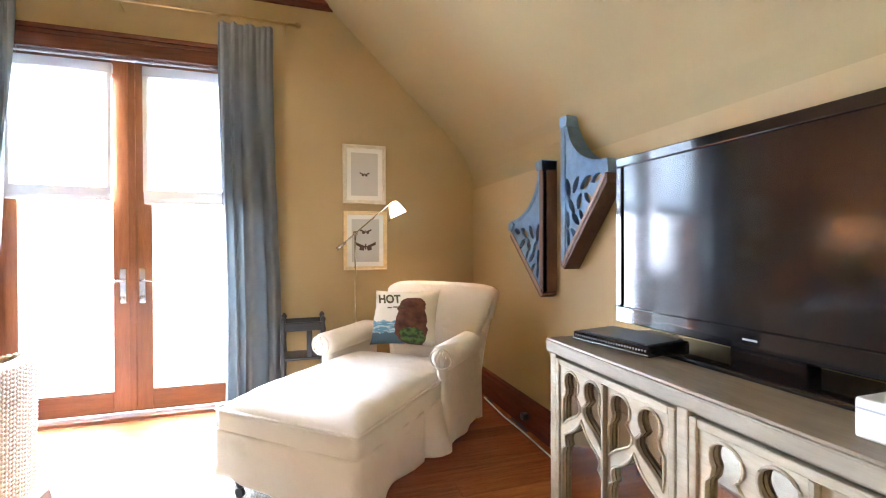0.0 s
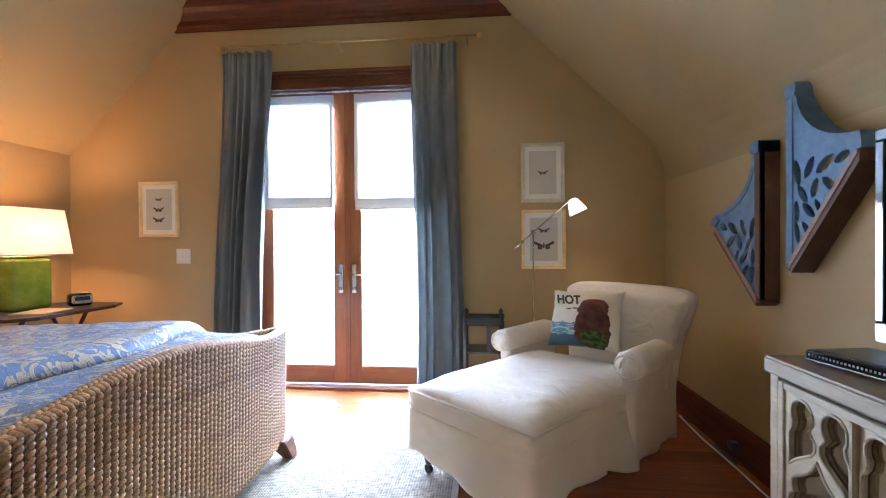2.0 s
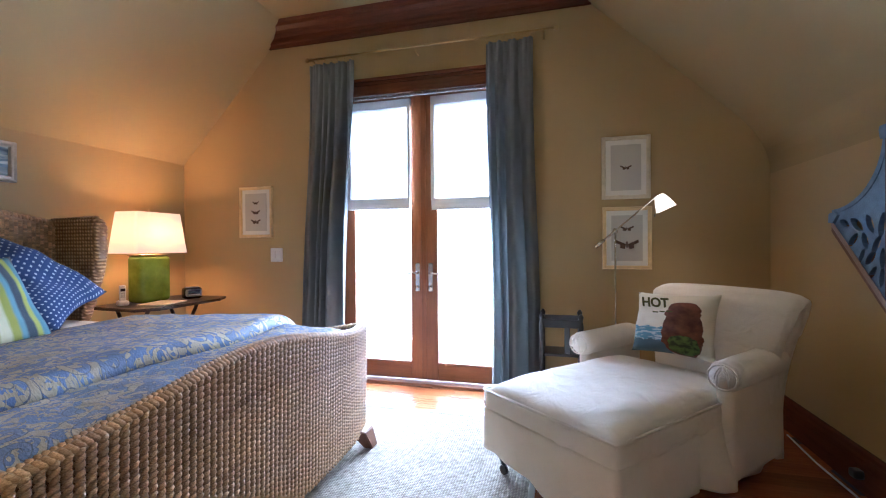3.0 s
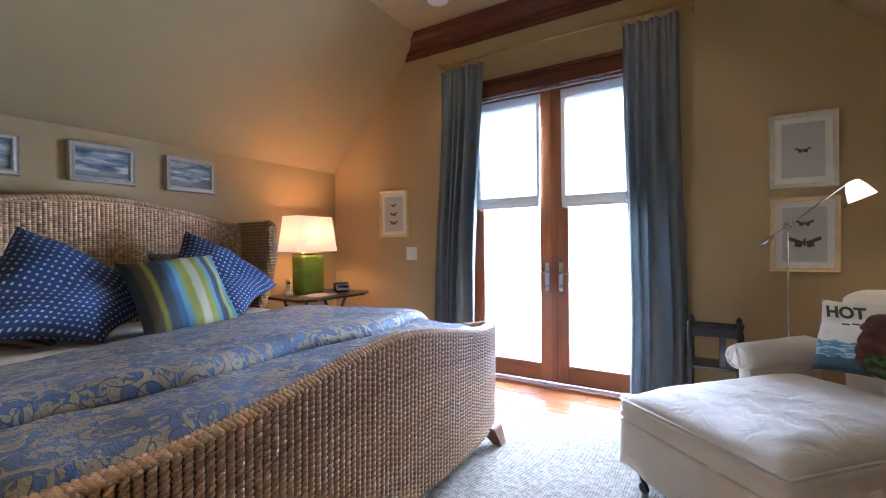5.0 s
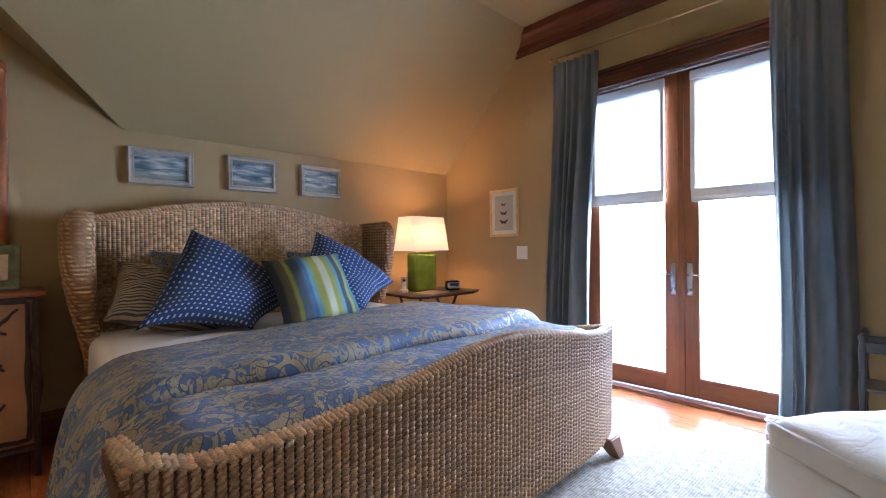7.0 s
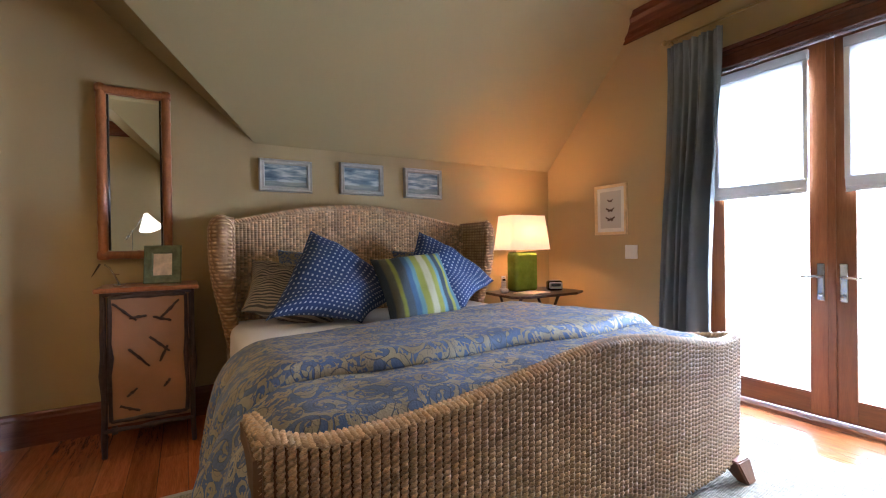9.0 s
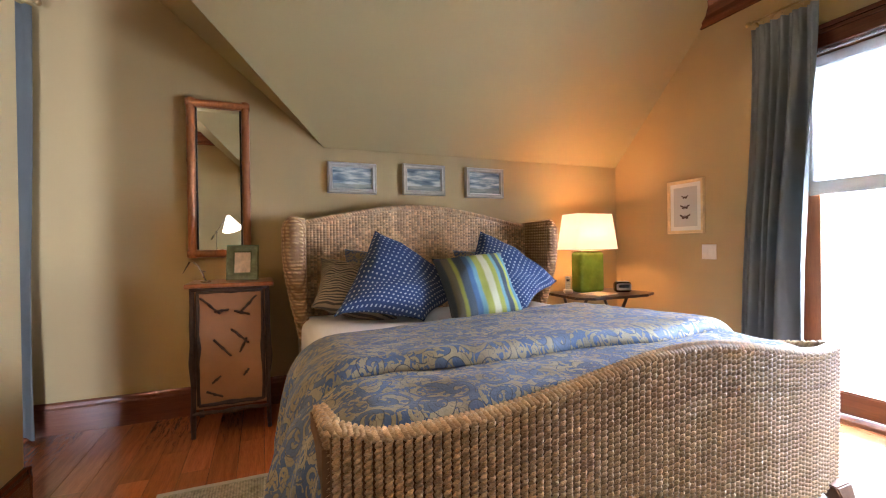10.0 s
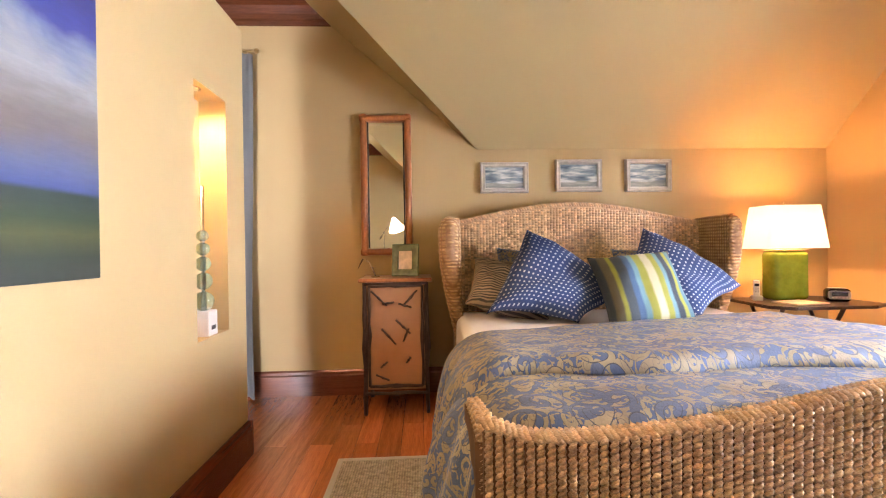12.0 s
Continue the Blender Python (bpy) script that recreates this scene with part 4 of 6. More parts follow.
def pillow(label, w, h, d, m, material, seed, spin=0.0, sag=0.0):
    """sag lets the pillow's side corners droop and flattens the corner that it stands on."""
    bm = cushion(w, h, d, seed)
    if sag:
        bmesh.ops.transform(bm, matrix=pose(0, 0, 0, 0, spin, 0), verts=bm.verts)
        half = w * 0.7
        for q in bm.verts:
            x, y, z = q.co
            if z < 0:
                z *= 0.62
            z -= sag * (x / half) ** 2
            y -= 0.05 * max(0.0, -z / half)
            q.co = (x, y, z + 0.02 * noise.noise(Vector((x * 6, z * 6, seed))))
    ob = part("pillow", bm, material, None, smooth=True)
    ob.matrix_world = m
    return tagged(ob, label, "pillow", "pillows on the bed")


def leaning(x, y, z, face, tip, spin):
    """A pillow centre, facing the foot of the bed (face turns it about z), tipped back and spun in its own plane."""
    return pose(x, y, z, 0, 0, 90 + face) @ pose(0, 0, 0, tip, 0, 0) @ pose(0, 0, 0, 0, spin, 0)


pillow("grey striped sham with damask, lying at the back", 0.58, 0.44, 0.25, leaning(-3.00, 0.61, 0.865, 10, -42, 20), TICKING, 1)
pillow("blue damask sham leaning on the headboard", 0.56, 0.46, 0.2, leaning(-3.10, 0.80, 0.925, 0, -30, 8), DAMASK, 2)
pillow("blue damask sham behind the dotted pillow", 0.62, 0.46, 0.2, leaning(-3.18, 1.75, 0.92, 0, -24, 0), DAMASK, 7)
pillow("navy pillow with small white dots, tilted", 0.70, 0.66, 0.26, leaning(-2.80, 0.85, 0.90, 4, -36, 0), DOTS, 3, 37, 0.17)
pillow("navy pillow with small white dots, tilted on its corner", 0.64, 0.64, 0.25, leaning(-2.88, 1.69, 0.91, -6, -32, 0), DOTS, 4, 33, 0.13)
pillow("striped pillow in lime, teal, navy and cream", 0.53, 0.52, 0.21, leaning(-2.60, 1.33, 0.885, -4, -34, -5), STRIPES, 6)

# ---- chaise longue ----
chaise = thing("chaise_longue", -0.10, 1.925, 0.008, 48, "white slipcovered chaise longue with rolled arms", "chaise longue")
part("seat", box(0.0, 1.12, -0.385, 0.385, 0.30, 0.425, 0.03, 5), SLIP, chaise, smooth=True)


def puff(u, v):
    x, y = 0.004 + 1.09 * u, -0.382 + 0.764 * v
    k = (1 - (2 * u - 1) ** 8) * (1 - (2 * v - 1) ** 8)
    return (x, y, 0.412 + 0.075 * (1 - (2 * u - 1) ** 6) ** 0.6 * (1 - (2 * v - 1) ** 6) ** 0.6 + 0.008 * k * (1 + 0.5 * noise.noise(Vector((x * 5, y * 5, 2)))) + 0.007 * k * noise.noise(Vector((x * 14, y * 14, 5))))


part("seat_top", sheet(40, 30, puff, 0.01), SLIP, chaise, "quilted white seat cover", smooth=True)
piping = [(0.002, -0.383), (1.0, -0.383), (1.0, 0.383), (0.002, 0.383)]
part("piping", tube([(x, y, 0.424) for x, y in piping[1::-1] + piping[:1:-1]][:4], 0.006, 6), SLIP, chaise, smooth=True)


def skirt(u, v):
    """The skirt's cloth, from the left back corner round the front to the right back corner."""
    L, W = 1.22, 0.383
    per = [(L, W), (0.0, W), (0.0, -W), (L, -W)]
    seg = [L, 2 * W, L]
    s = u * sum(seg)
    for (a, b), n in zip(zip(per, per[1:]), seg):
        if s <= n + 1e-9:
            t = s / n
            x, y = a[0] + (b[0] - a[0]) * t, a[1] + (b[1] - a[1]) * t
            break
        s -= n
    out = 0.001 + 0.028 * v
    pleat = 0.006 * noise.noise(Vector((u * 40, v * 4, 1))) + 0.014 * v * math.sin(u * 61) + 0.018 * v * math.sin(u * 23 + 1) + 0.012 * v * math.sin(u * 37 + 2)
    pleat -= 0.04 * v * math.exp(-((abs(u - 0.5) - 0.305) / 0.010) ** 2)
    nx, ny = (-1 if x < 0.001 else 0), (1 if y > W - 0.001 else (-1 if y < -W + 0.001 else 0))
    zb = 0.115 if x < 0.25 else 0.115 - 0.08 * min(1, (x - 0.25) / 0.8)
    zb += 0.012 * math.sin(u * 19)
    return (x + nx * (out + pleat), y + ny * (out + pleat), 0.335 + (zb - 0.335) * v)


part("skirt", sheet(150, 14, skirt, 0.006), SLIP, chaise, "white cotton skirt with pleats", smooth=True)
for sg in (1, -1):
    bm = bmesh.new()
    n, m = 16, 20
    rings = []
    for i in range(n + 1):
        s = i / n
        x = 0.74 + 0.54 * s
        rise = 0.553 + 0.008 * s
        ring = []
        for k in range(m):
            a = k * math.tau / m
            cap = 1.0 if 0 < i < n else 0.86
            ring.append((x + (0.0 if i else 0.012), sg * (0.402 + 0.078 * cap * math.cos(a)), rise + 0.070 * cap * math.sin(a) + 0.004 * noise.noise(Vector((x * 9, a * 2, sg)))))
        rings.append([bm.verts.new(p) for p in ring])
    for a, b in zip(rings, rings[1:]):
        for k in range(m):
            bm.faces.new((a[k], a[(k + 1) % m], b[(k + 1) % m], b[k]))
    bm.faces.new(rings[0]), bm.faces.new(rings[-1][::-1])
    arm = part("arm", bm, SLIP, chaise, "rolled slipcovered arm", smooth=True)
    part("arm_panel", box(0.765, 1.30, sg * 0.352, sg * 0.432, 0.06, 0.575, 0.03, 3), SLIP, arm, smooth=True)
    loop = [(0.735, sg * 0.402 + 0.062 * math.cos(k * math.tau / 20), 0.553 + 0.056 * math.sin(k * math.tau / 20)) for k in range(20)]
    part("piping", tube(loop, 0.005, 6, closed=True), SLIP, arm, smooth=True)
    ky, kz = sg * 0.405, 0.605
    for lean, long in ((-1, 0.055), (1, 0.065)):
        ear = [(0.728 - 0.010 * math.sin(k * math.pi / 8), ky + lean * (0.030 * math.sin(k * math.pi / 8)) + lean * 0.004 * k / 8, kz - long * (0.5 - 0.5 * math.cos(k * math.tau / 8)) * (1 if k <= 8 else 0)) for k in range(9)]
        part("tie", tube(ear, 0.0045, 6), SLIP, arm, smooth=True)
        part("tie", tube([(0.724, ky, kz), (0.722, ky + lean * 0.018, kz - 0.045), (0.726, ky + lean * 0.024, kz - 0.095)], [0.004, 0.005, 0.004], 6), SLIP, arm, smooth=True)


def back_at(u, v):
    """The back's outline round its edge (u) drawn across its width (v)."""
    w = 0.47
    lat = (2 * v - 1)
    prof = [(1.10, 0.36), (1.11, 0.55), (1.145, 0.75), (1.175, 0.845), (1.22, 0.893), (1.29, 0.905), (1.355, 0.88), (1.385, 0.82), (1.365, 0.72), (1.325, 0.55), (1.31, 0.30), (1.33, 0.05)]
    s = u * (len(prof) - 1)
    i = min(int(s), len(prof) - 2)
    f = s - i
    x = prof[i][0] + (prof[i + 1][0] - prof[i][0]) * f
    z = prof[i][1] + (prof[i + 1][1] - prof[i][1]) * f
    edge = 1 - abs(lat) ** 10
    flare = 0.74 + 0.22 * max(0.0, min(1.0, (z - 0.3) / 0.6)) ** 1.6
    x += (1.24 - x) * 0.35 * (1 - edge)
    z -= 0.03 * (1 - edge) * (1 if z > 0.7 else 0)
    side = 0.29 if lat > 0 else 0.515
    return (x, -0.055 + lat * side * flare, z + 0.012 * math.cos(lat * 1.5) * (1 if z > 0.8 else 0))


part("backrest", sheet(44, 24, back_at, 0.04), SLIP, chaise, "rolled slipcovered backrest", smooth=True)
for x, y in ((0.07, 0.31), (0.07, -0.31), (1.24, 0.33), (1.24, -0.33)):
    leg = part("leg", lathe([(0.012, 0.045), (0.018, 0.06), (0.028, 0.10), (0.03, 0.16), (0.03, 0.32)], 12, x, y), BLACK, chaise, "black turned leg with caster", smooth=True)
    part("caster", tube([(x - 0.008, y, 0.024), (x + 0.008, y, 0.024)], 0.024, 12), BLACK, leg)


def print_build(nt, b):
    v = coords(nt, "UV")
    sep = nt.nodes.new("ShaderNodeSeparateXYZ")
    nt.links.new(v, sep.inputs[0])
    u, w = sep.outputs[0], sep.outputs[1]
    wob = maths(nt, 'MULTIPLY', maths(nt, 'SUBTRACT', noise_tex(nt, v, 9, 3), 0.5), 0.12)
    sea = maths(nt, 'MULTIPLY', maths(nt, 'LESS_THAN', maths(nt, 'ADD', w, wob), 0.40), maths(nt, 'LESS_THAN', u, 0.55))
    foam = maths(nt, 'MULTIPLY', sea, maths(nt, 'GREATER_THAN', noise_tex(nt, coords(nt, "UV", (3, 14, 1)), 2, 2), 0.52))
    band = maths(nt, 'MULTIPLY', sea, maths(nt, 'LESS_THAN', maths(nt, 'ADD', w, wob), 0.20))
    c = mix(nt, sea, (0.74, 0.69, 0.57), (0.12, 0.27, 0.36))
    c = mix(nt, foam, c, (0.42, 0.52, 0.56))
    c = mix(nt, band, c, (0.07, 0.13, 0.17))

    def oval(cx, cy, rx, ry):
        a = maths(nt, 'POWER', maths(nt, 'ABSOLUTE', maths(nt, 'DIVIDE', maths(nt, 'SUBTRACT', maths(nt, 'ADD', u, wob), cx), rx)), 2.4)
        d = maths(nt, 'POWER', maths(nt, 'ABSOLUTE', maths(nt, 'DIVIDE', maths(nt, 'SUBTRACT', w, cy), ry)), 2.4)
        return maths(nt, 'LESS_THAN', maths(nt, 'ADD', a, d), 1.0)
    brown = ramp(nt, noise_tex(nt, v, 7, 4), [(0.35, (0.075, 0.022, 0.014)), (0.65, (0.17, 0.06, 0.034))])
    c = mix(nt, oval(0.68, 0.66, 0.20, 0.17), c, brown)
    c = mix(nt, oval(0.69, 0.34, 0.23, 0.36), c, brown)
    c = mix(nt, oval(0.70, 0.16, 0.17, 0.15), c, ramp(nt, noise_tex(nt, v, 16, 3), [(0.4, (0.03, 0.05, 0.02)), (0.6, (0.10, 0.17, 0.04))]))
    nt.links.new(c, b.inputs["Base Color"])
    bump(nt, b, noise_tex(nt, v, 240, 2), 0.2, 0.003)


PRINT = mat("printed_canvas_pillow", print_build, 0.85)
hot = part("pillow", cushion(0.455, 0.345, 0.16, 11), PRINT, None, smooth=True)
hot.matrix_world = pose(0.585, 2.605, 0.725, 0, 0, -42) @ pose(0, 0, 0, -17, 0, 0) @ pose(0, 0, 0, 0, -3, 0)
tagged(hot, "printed canvas pillow with the word HOT on the chaise", "pillow")
INK = plain("olive_ink", (0.09, 0.085, 0.02), 0.8)
txt = bpy.data.curves.new("lettering", 'FONT')
txt.body, txt.size, txt.extrude, txt.align_x = "HOT", 0.070, 0.0008, 'CENTER'
txt.offset = 0.0025
txt.materials.append(INK)
lt = new("lettering", txt)
bpy.context.view_layer.update()
lm = bpy.data.meshes.new_from_object(lt.evaluated_get(bpy.context.evaluated_depsgraph_get()))
bpy.data.objects.remove(lt)
lo = new("lettering", lm)
lo.parent = hot
lo.matrix_local = pose(-0.075, -0.068, 0.078, 90 + 22, 0, 2)
for k, (x, w) in enumerate(((-0.06, 0.030), (-0.022, 0.028), (0.016, 0.034))):
    part("script_bar", box(x - w / 2, x + w / 2, -0.088, -0.086, 0.042 + 0.004 * k, 0.049 + 0.004 * k), INK, hot)

# ---- black tiered stand ----
stand = thing("tiered_stand", -0.005, 3.08, 0, 0, "small black wooden two-tier stand with posts", "side table")
for z in (0.44, 0.20):
    part("shelf", box(-0.13, 0.13, -0.11, 0.11, z - 0.02, z, 0.006), BLACK, stand)
for x in (-0.125, 0.125):
    for y in (-0.10, 0.10):
        part("post", lathe([(0.013, 0.0), (0.017, 0.1), (0.013, 0.18), (0.018, 0.2), (0.012, 0.3), (0.018, 0.44), (0.013, 0.52), (0.018, 0.62), (0.012, 0.66), (0.019, 0.685), (0.006, 0.705)], 10, x, y), BLACK, stand, smooth=True)
for x0, y0, x1, y1 in ((-0.125, -0.1, 0.125, -0.1), (-0.125, 0.1, 0.125, 0.1), (-0.125, -0.1, -0.125, 0.1), (0.125, -0.1, 0.125, 0.1)):
    part("rail", box(min(x0, x1) - 0.009, max(x0, x1) + 0.009, min(y0, y1) - 0.009, max(y0, y1) + 0.009, 0.61, 0.665, 0.006), BLACK, stand)
part("slat", box(0.02, 0.055, -0.106, -0.094, 0.44, 0.62, 0.004), BLACK, stand)

# ---- reading lamps ----
SHADE_LIT = glow("lit_white_glass_shade", (1.0, 0.86, 0.66), 2.2)


def reading_lamp(x, y, rz, label, s=1.0, up=0.0):
    """up raises the pole, its joint and the arm with the shade."""
    lamp = thing("floor_lamp", x, y, 0, rz, label, "floor lamp", "reading lamps")
    part("base", lathe([(0.11, 0.0), (0.115, 0.006), (0.11, 0.014), (0.02, 0.02), (0.009, 0.05)], 24), CHROME, lamp, smooth=True)
    part("pole", tube([(0, 0, 0.02), (0, 0, 1.25 + up)], 0.006, 10), CHROME, lamp, smooth=True)
    part("joint", lathe([(0.012, 1.235 + up), (0.016, 1.24 + up), (0.016, 1.262 + up), (0.01, 1.267 + up)], 12), CHROME, lamp, smooth=True)
    arm = part("swing_arm", tube([(-0.12, 0.0, 1.145 + up), (0, 0, 1.25 + up), (0.255, 0, 1.475 + up)], [0.006, 0.005, 0.005], 8), CHROME, lamp, smooth=True)
    part("counterweight", tube([(-0.125, 0, 1.14 + up), (-0.07, 0, 1.19 + up)], 0.012, 10), CHROME, arm, smooth=True)
    bm = lathe([(0.018, 0.0), (0.03, -0.006), (0.045, -0.04), (0.062 * s, -0.10 * s), (0.060 * s, -0.101 * s), (0.042, -0.04), (0.026, -0.01), (0.016, -0.004)], 20)
    sh = part("shade", bm, SHADE_LIT, lamp, "white glass shade, lit", smooth=True)
    sh.matrix_local = pose(0.262, 0, 1.475 + up, 0, -25, 0)
    part("switch_knob", tube([(0.235, 0, 1.335 + up), (0.237, 0, 1.352 + up)], 0.005), CHROME, lamp)
    return lamp


reading_lamp(0.345, 3.10, -6, "slim nickel reading lamp with a lit glass shade")
reading_lamp(0.25, -0.62, 140, "slim nickel reading lamp near the console", 2.2, 0.18)

# ---- pictures ----


def butterfly(bm, x, z, s, y):
    tube([(x, y, z - s * 0.30), (x, y, z + s * 0.25)], s * 0.07, 6, bm)
    for sg in (-1, 1):
        prism([(x + sg * s * 0.05, z), (x + sg * s * 0.95, z + s * 0.42), (x + sg * s * 0.98, z + s * 0.15), (x + sg * s * 0.55, z - s * 0.05), (x + sg * s * 0.6, z - s * 0.34), (x + sg * s * 0.2, z - s * 0.42)], 'y', y - 0.001, y + 0.001, bm)


def specimen_picture(x, z, w, h, spots, label, frame_mat):
    p = thing("framed_picture", x, YD - 0.001, z, 0, label, "picture", "framed specimens")
    part("frame", frame_bars(w, h, 0.028, 0.024), frame_mat, p, "slim gilt frame")
    part("mount", box(-w / 2 + 0.02, w / 2 - 0.02, -0.010, -0.002, -h / 2 + 0.02, h / 2 - 0.02), MATBOARD, p)
    iw, ih = w / 2 - 0.062, h / 2 - 0.062
    part("paper", box(-iw, iw, -0.0125, -0.0105, -ih, ih), PAPER, p)
    for dz, s in spots:
        bm = bmesh.new()
        butterfly(bm, 0, dz, s * 1.3, -0.015)
        part("specimen", bm, SPECIMEN, p, "pinned brown moth")
    return p


WFRAME = plain("cream_gilt_frame", (0.70, 0.64, 0.50), 0.4, 0.2, vary=0.1, scale=20)
specimen_picture(0.452, 1.717, 0.33, 0.455, [(0.0, 0.030)], "gilt framed print with one small moth", WFRAME)
specimen_picture(0.458, 1.205, 0.335, 0.455, [(0.07, 0.036), (-0.045, 0.062)], "gilt framed print with two moths", PICFRAME)
specimen_picture(-2.70, 1.475, 0.35, 0.465, [(0.085, 0.026), (0.0, 0.036), (-0.085, 0.040)], "gilt framed print with three moths", PICFRAME)

sw = thing("light_switch", -2.49, YD - 0.001, 1.085, 0, "white double rocker light switch", "light switch")
part("plate", box(-0.062, 0.062, -0.008, 0, -0.062, 0.062, 0.003), SWITCHP, sw)
for x in (-0.024, 0.024):
    part("rocker", box(x - 0.017, x + 0.017, -0.013, -0.007, -0.034, 0.034, 0.003), SWITCHP, sw)


def sea_build(nt, b):
    v = coords(nt, "Generated")
    sep = nt.nodes.new("ShaderNodeSeparateXYZ")
    nt.links.new(v, sep.inputs[0])
    info = nt.nodes.new("ShaderNodeObjectInfo")
    comb = nt.nodes.new("ShaderNodeCombineXYZ")
    nt.links.new(maths(nt, 'MULTIPLY', sep.outputs[0], 1.5), comb.inputs[0])
    nt.links.new(maths(nt, 'MULTIPLY', sep.outputs[2], 4.2), comb.inputs[1])
    nt.links.new(maths(nt, 'MULTIPLY', info.outputs["Random"], 40.0), comb.inputs[2])
    n = noise_tex(nt, comb.outputs[0], 1.3, 4, 0.5, 0.3)
    sky = ramp(nt, n, [(0.30, (0.06, 0.10, 0.15)), (0.46, (0.20, 0.26, 0.31)), (0.62, (0.62, 0.64, 0.62))])
    land = ramp(nt, n, [(0.35, (0.17, 0.21, 0.21)), (0.65, (0.42, 0.43, 0.37))])
    c = mix(nt, maths(nt, 'LESS_THAN', maths(nt, 'ADD', sep.outputs[2], maths(nt, 'MULTIPLY', n, 0.3)), 0.42), sky, land)
    nt.links.new(c, b.inputs["Base Color"])
    bump(nt, b, n, 0.2, 0.004)


SEA = mat("small_cloud_painting", sea_build, 0.5)
for (y0, z0, y1, z1), lab in (((0.48, 1.595, 0.87, 1.84), "small silver-framed oil painting of clouds over land"), ((1.095, 1.60, 1.475, 1.86), "small silver-framed painting of stormy clouds"), ((1.675, 1.595, 2.055, 1.86), "small silver-framed painting of blue sky and clouds")):
    w, h = y1 - y0, z1 - z0
    p = thing("framed_painting", XH + 0.001, (y0 + y1) / 2, (z0 + z1) / 2, 90, lab, "painting", "paintings over the bed")
    part("frame", frame_bars(w, h, 0.04, 0.045), SILVERFRAME, p, "silver leaf frame")
    part("canvas", box(-w / 2 + 0.03, w / 2 - 0.03, -0.022, -0.004, -h / 2 + 0.03, h / 2 - 0.03), SEA, p)

# ---- nightstand, lamp and what lies on it ----
TZ = 0.72
ns = thing("nightstand", 0, 0, 0, 0, "dark wooden folding tray table beside the bed", "side table")
bm = prism([(-3.42, 2.44), (-2.92, 2.40), (-2.82, 2.52), (-2.82, 3.10), (-2.92, 3.28), (-3.42, 3.24)], 'z', TZ - 0.022, TZ)
bmesh.ops.bevel(bm, geom=bm.edges[:], offset=0.005, segments=2, affect='EDGES')
part("tray_top", bm, DARKW, ns)
for y in (2.58, 3.04):
    part("leg", tube([(-3.36, y, 0.0), (-3.0, y, TZ - 0.03)], 0.014, 8), DARKW, ns, smooth=True)
    part("leg", tube([(-2.98, y + 0.02, 0.0), (-3.34, y + 0.02, TZ - 0.03)], 0.014, 8), DARKW, ns, smooth=True)
for x in (-3.35, -2.99):
    part("stretcher", tube([(x, 2.58, 0.12), (x, 3.06, 0.12)], 0.010, 8), DARKW, ns, smooth=True)

lamp = thing("table_lamp", -3.24, 2.80, TZ, 0, "green glazed ceramic lamp with a lit cream shade", "table lamp")
bm = box(-0.075, 0.075, -0.14, 0.14, 0.0, 0.375, 0.035, 5)
part("ceramic_body", bm, GREEN, lamp, "green glazed rectangular body", smooth=True)
part("cap", box(-0.07, 0.07, -0.135, 0.135, 0.373, 0.385, 0.004), BRASS, lamp)
part("neck", tube([(0, 0, 0.38), (0, 0, 0.70)], 0.008, 8), BRASS, lamp)


def shade_ring(sx, sy, r, z, n=8):
    out = []
    for cx, cy, a0 in ((sx - r, sy - r, 0), (-sx + r, sy - r, 90), (-sx + r, -sy + r, 180), (sx - r, -sy + r, 270)):
        for k in range(n):
            a = radians(a0 + 90 * k / (n - 1))
            out.append((cx + r * math.cos(a), cy + r * math.sin(a), z))
    return out


def shade_build(nt, b):
    b.inputs["Base Color"].default_value = (0.85, 0.76, 0.58, 1)
    tr = nt.nodes.new("ShaderNodeBsdfTranslucent")
    tr.inputs["Color"].default_value = (0.68, 0.57, 0.40, 1)
    em = nt.nodes.new("ShaderNodeEmission")
    em.inputs["Color"].default_value, em.inputs["Strength"].default_value = (1.0, 0.80, 0.54, 1), 0.45
    mx, ad = nt.nodes.new("ShaderNodeMixShader"), nt.nodes.new("ShaderNodeAddShader")
    mx.inputs[0].default_value = 0.6
    nt.links.new(b.outputs[0], mx.inputs[1]), nt.links.new(tr.outputs[0], mx.inputs[2])
    nt.links.new(mx.outputs[0], ad.inputs[0]), nt.links.new(em.outputs[0], ad.inputs[1])
    nt.links.new(ad.outputs[0], nt.nodes["Material Output"].inputs[0])
    bump(nt, b, noise_tex(nt, coords(nt), 200, 2), 0.2, 0.003)


SHADE = mat("lit_cream_fabric_shade", shade_build, 0.9)
bm = bmesh.new()
lo_ring = [bm.verts.new(p) for p in shade_ring(0.145, 0.245, 0.03, 0.395)]
hi_ring = [bm.verts.new(p) for p in shade_ring(0.115, 0.205, 0.025, 0.72)]
for i in range(len(lo_ring)):
    j = (i + 1) % len(lo_ring)
    bm.faces.new((lo_ring[i], lo_ring[j], hi_ring[j], hi_ring[i]))
bmesh.ops.recalc_face_normals(bm, faces=bm.faces)
bmesh.ops.solidify(bm, geom=bm.faces[:], thickness=0.003)
part("shade", bm, SHADE, lamp, "cream fabric shade, lit", smooth=True)
part("finial", lathe([(0.004, 0.70), (0.010, 0.725), (0.012, 0.735), (0.003, 0.75)], 10), BRASS, lamp, smooth=True)

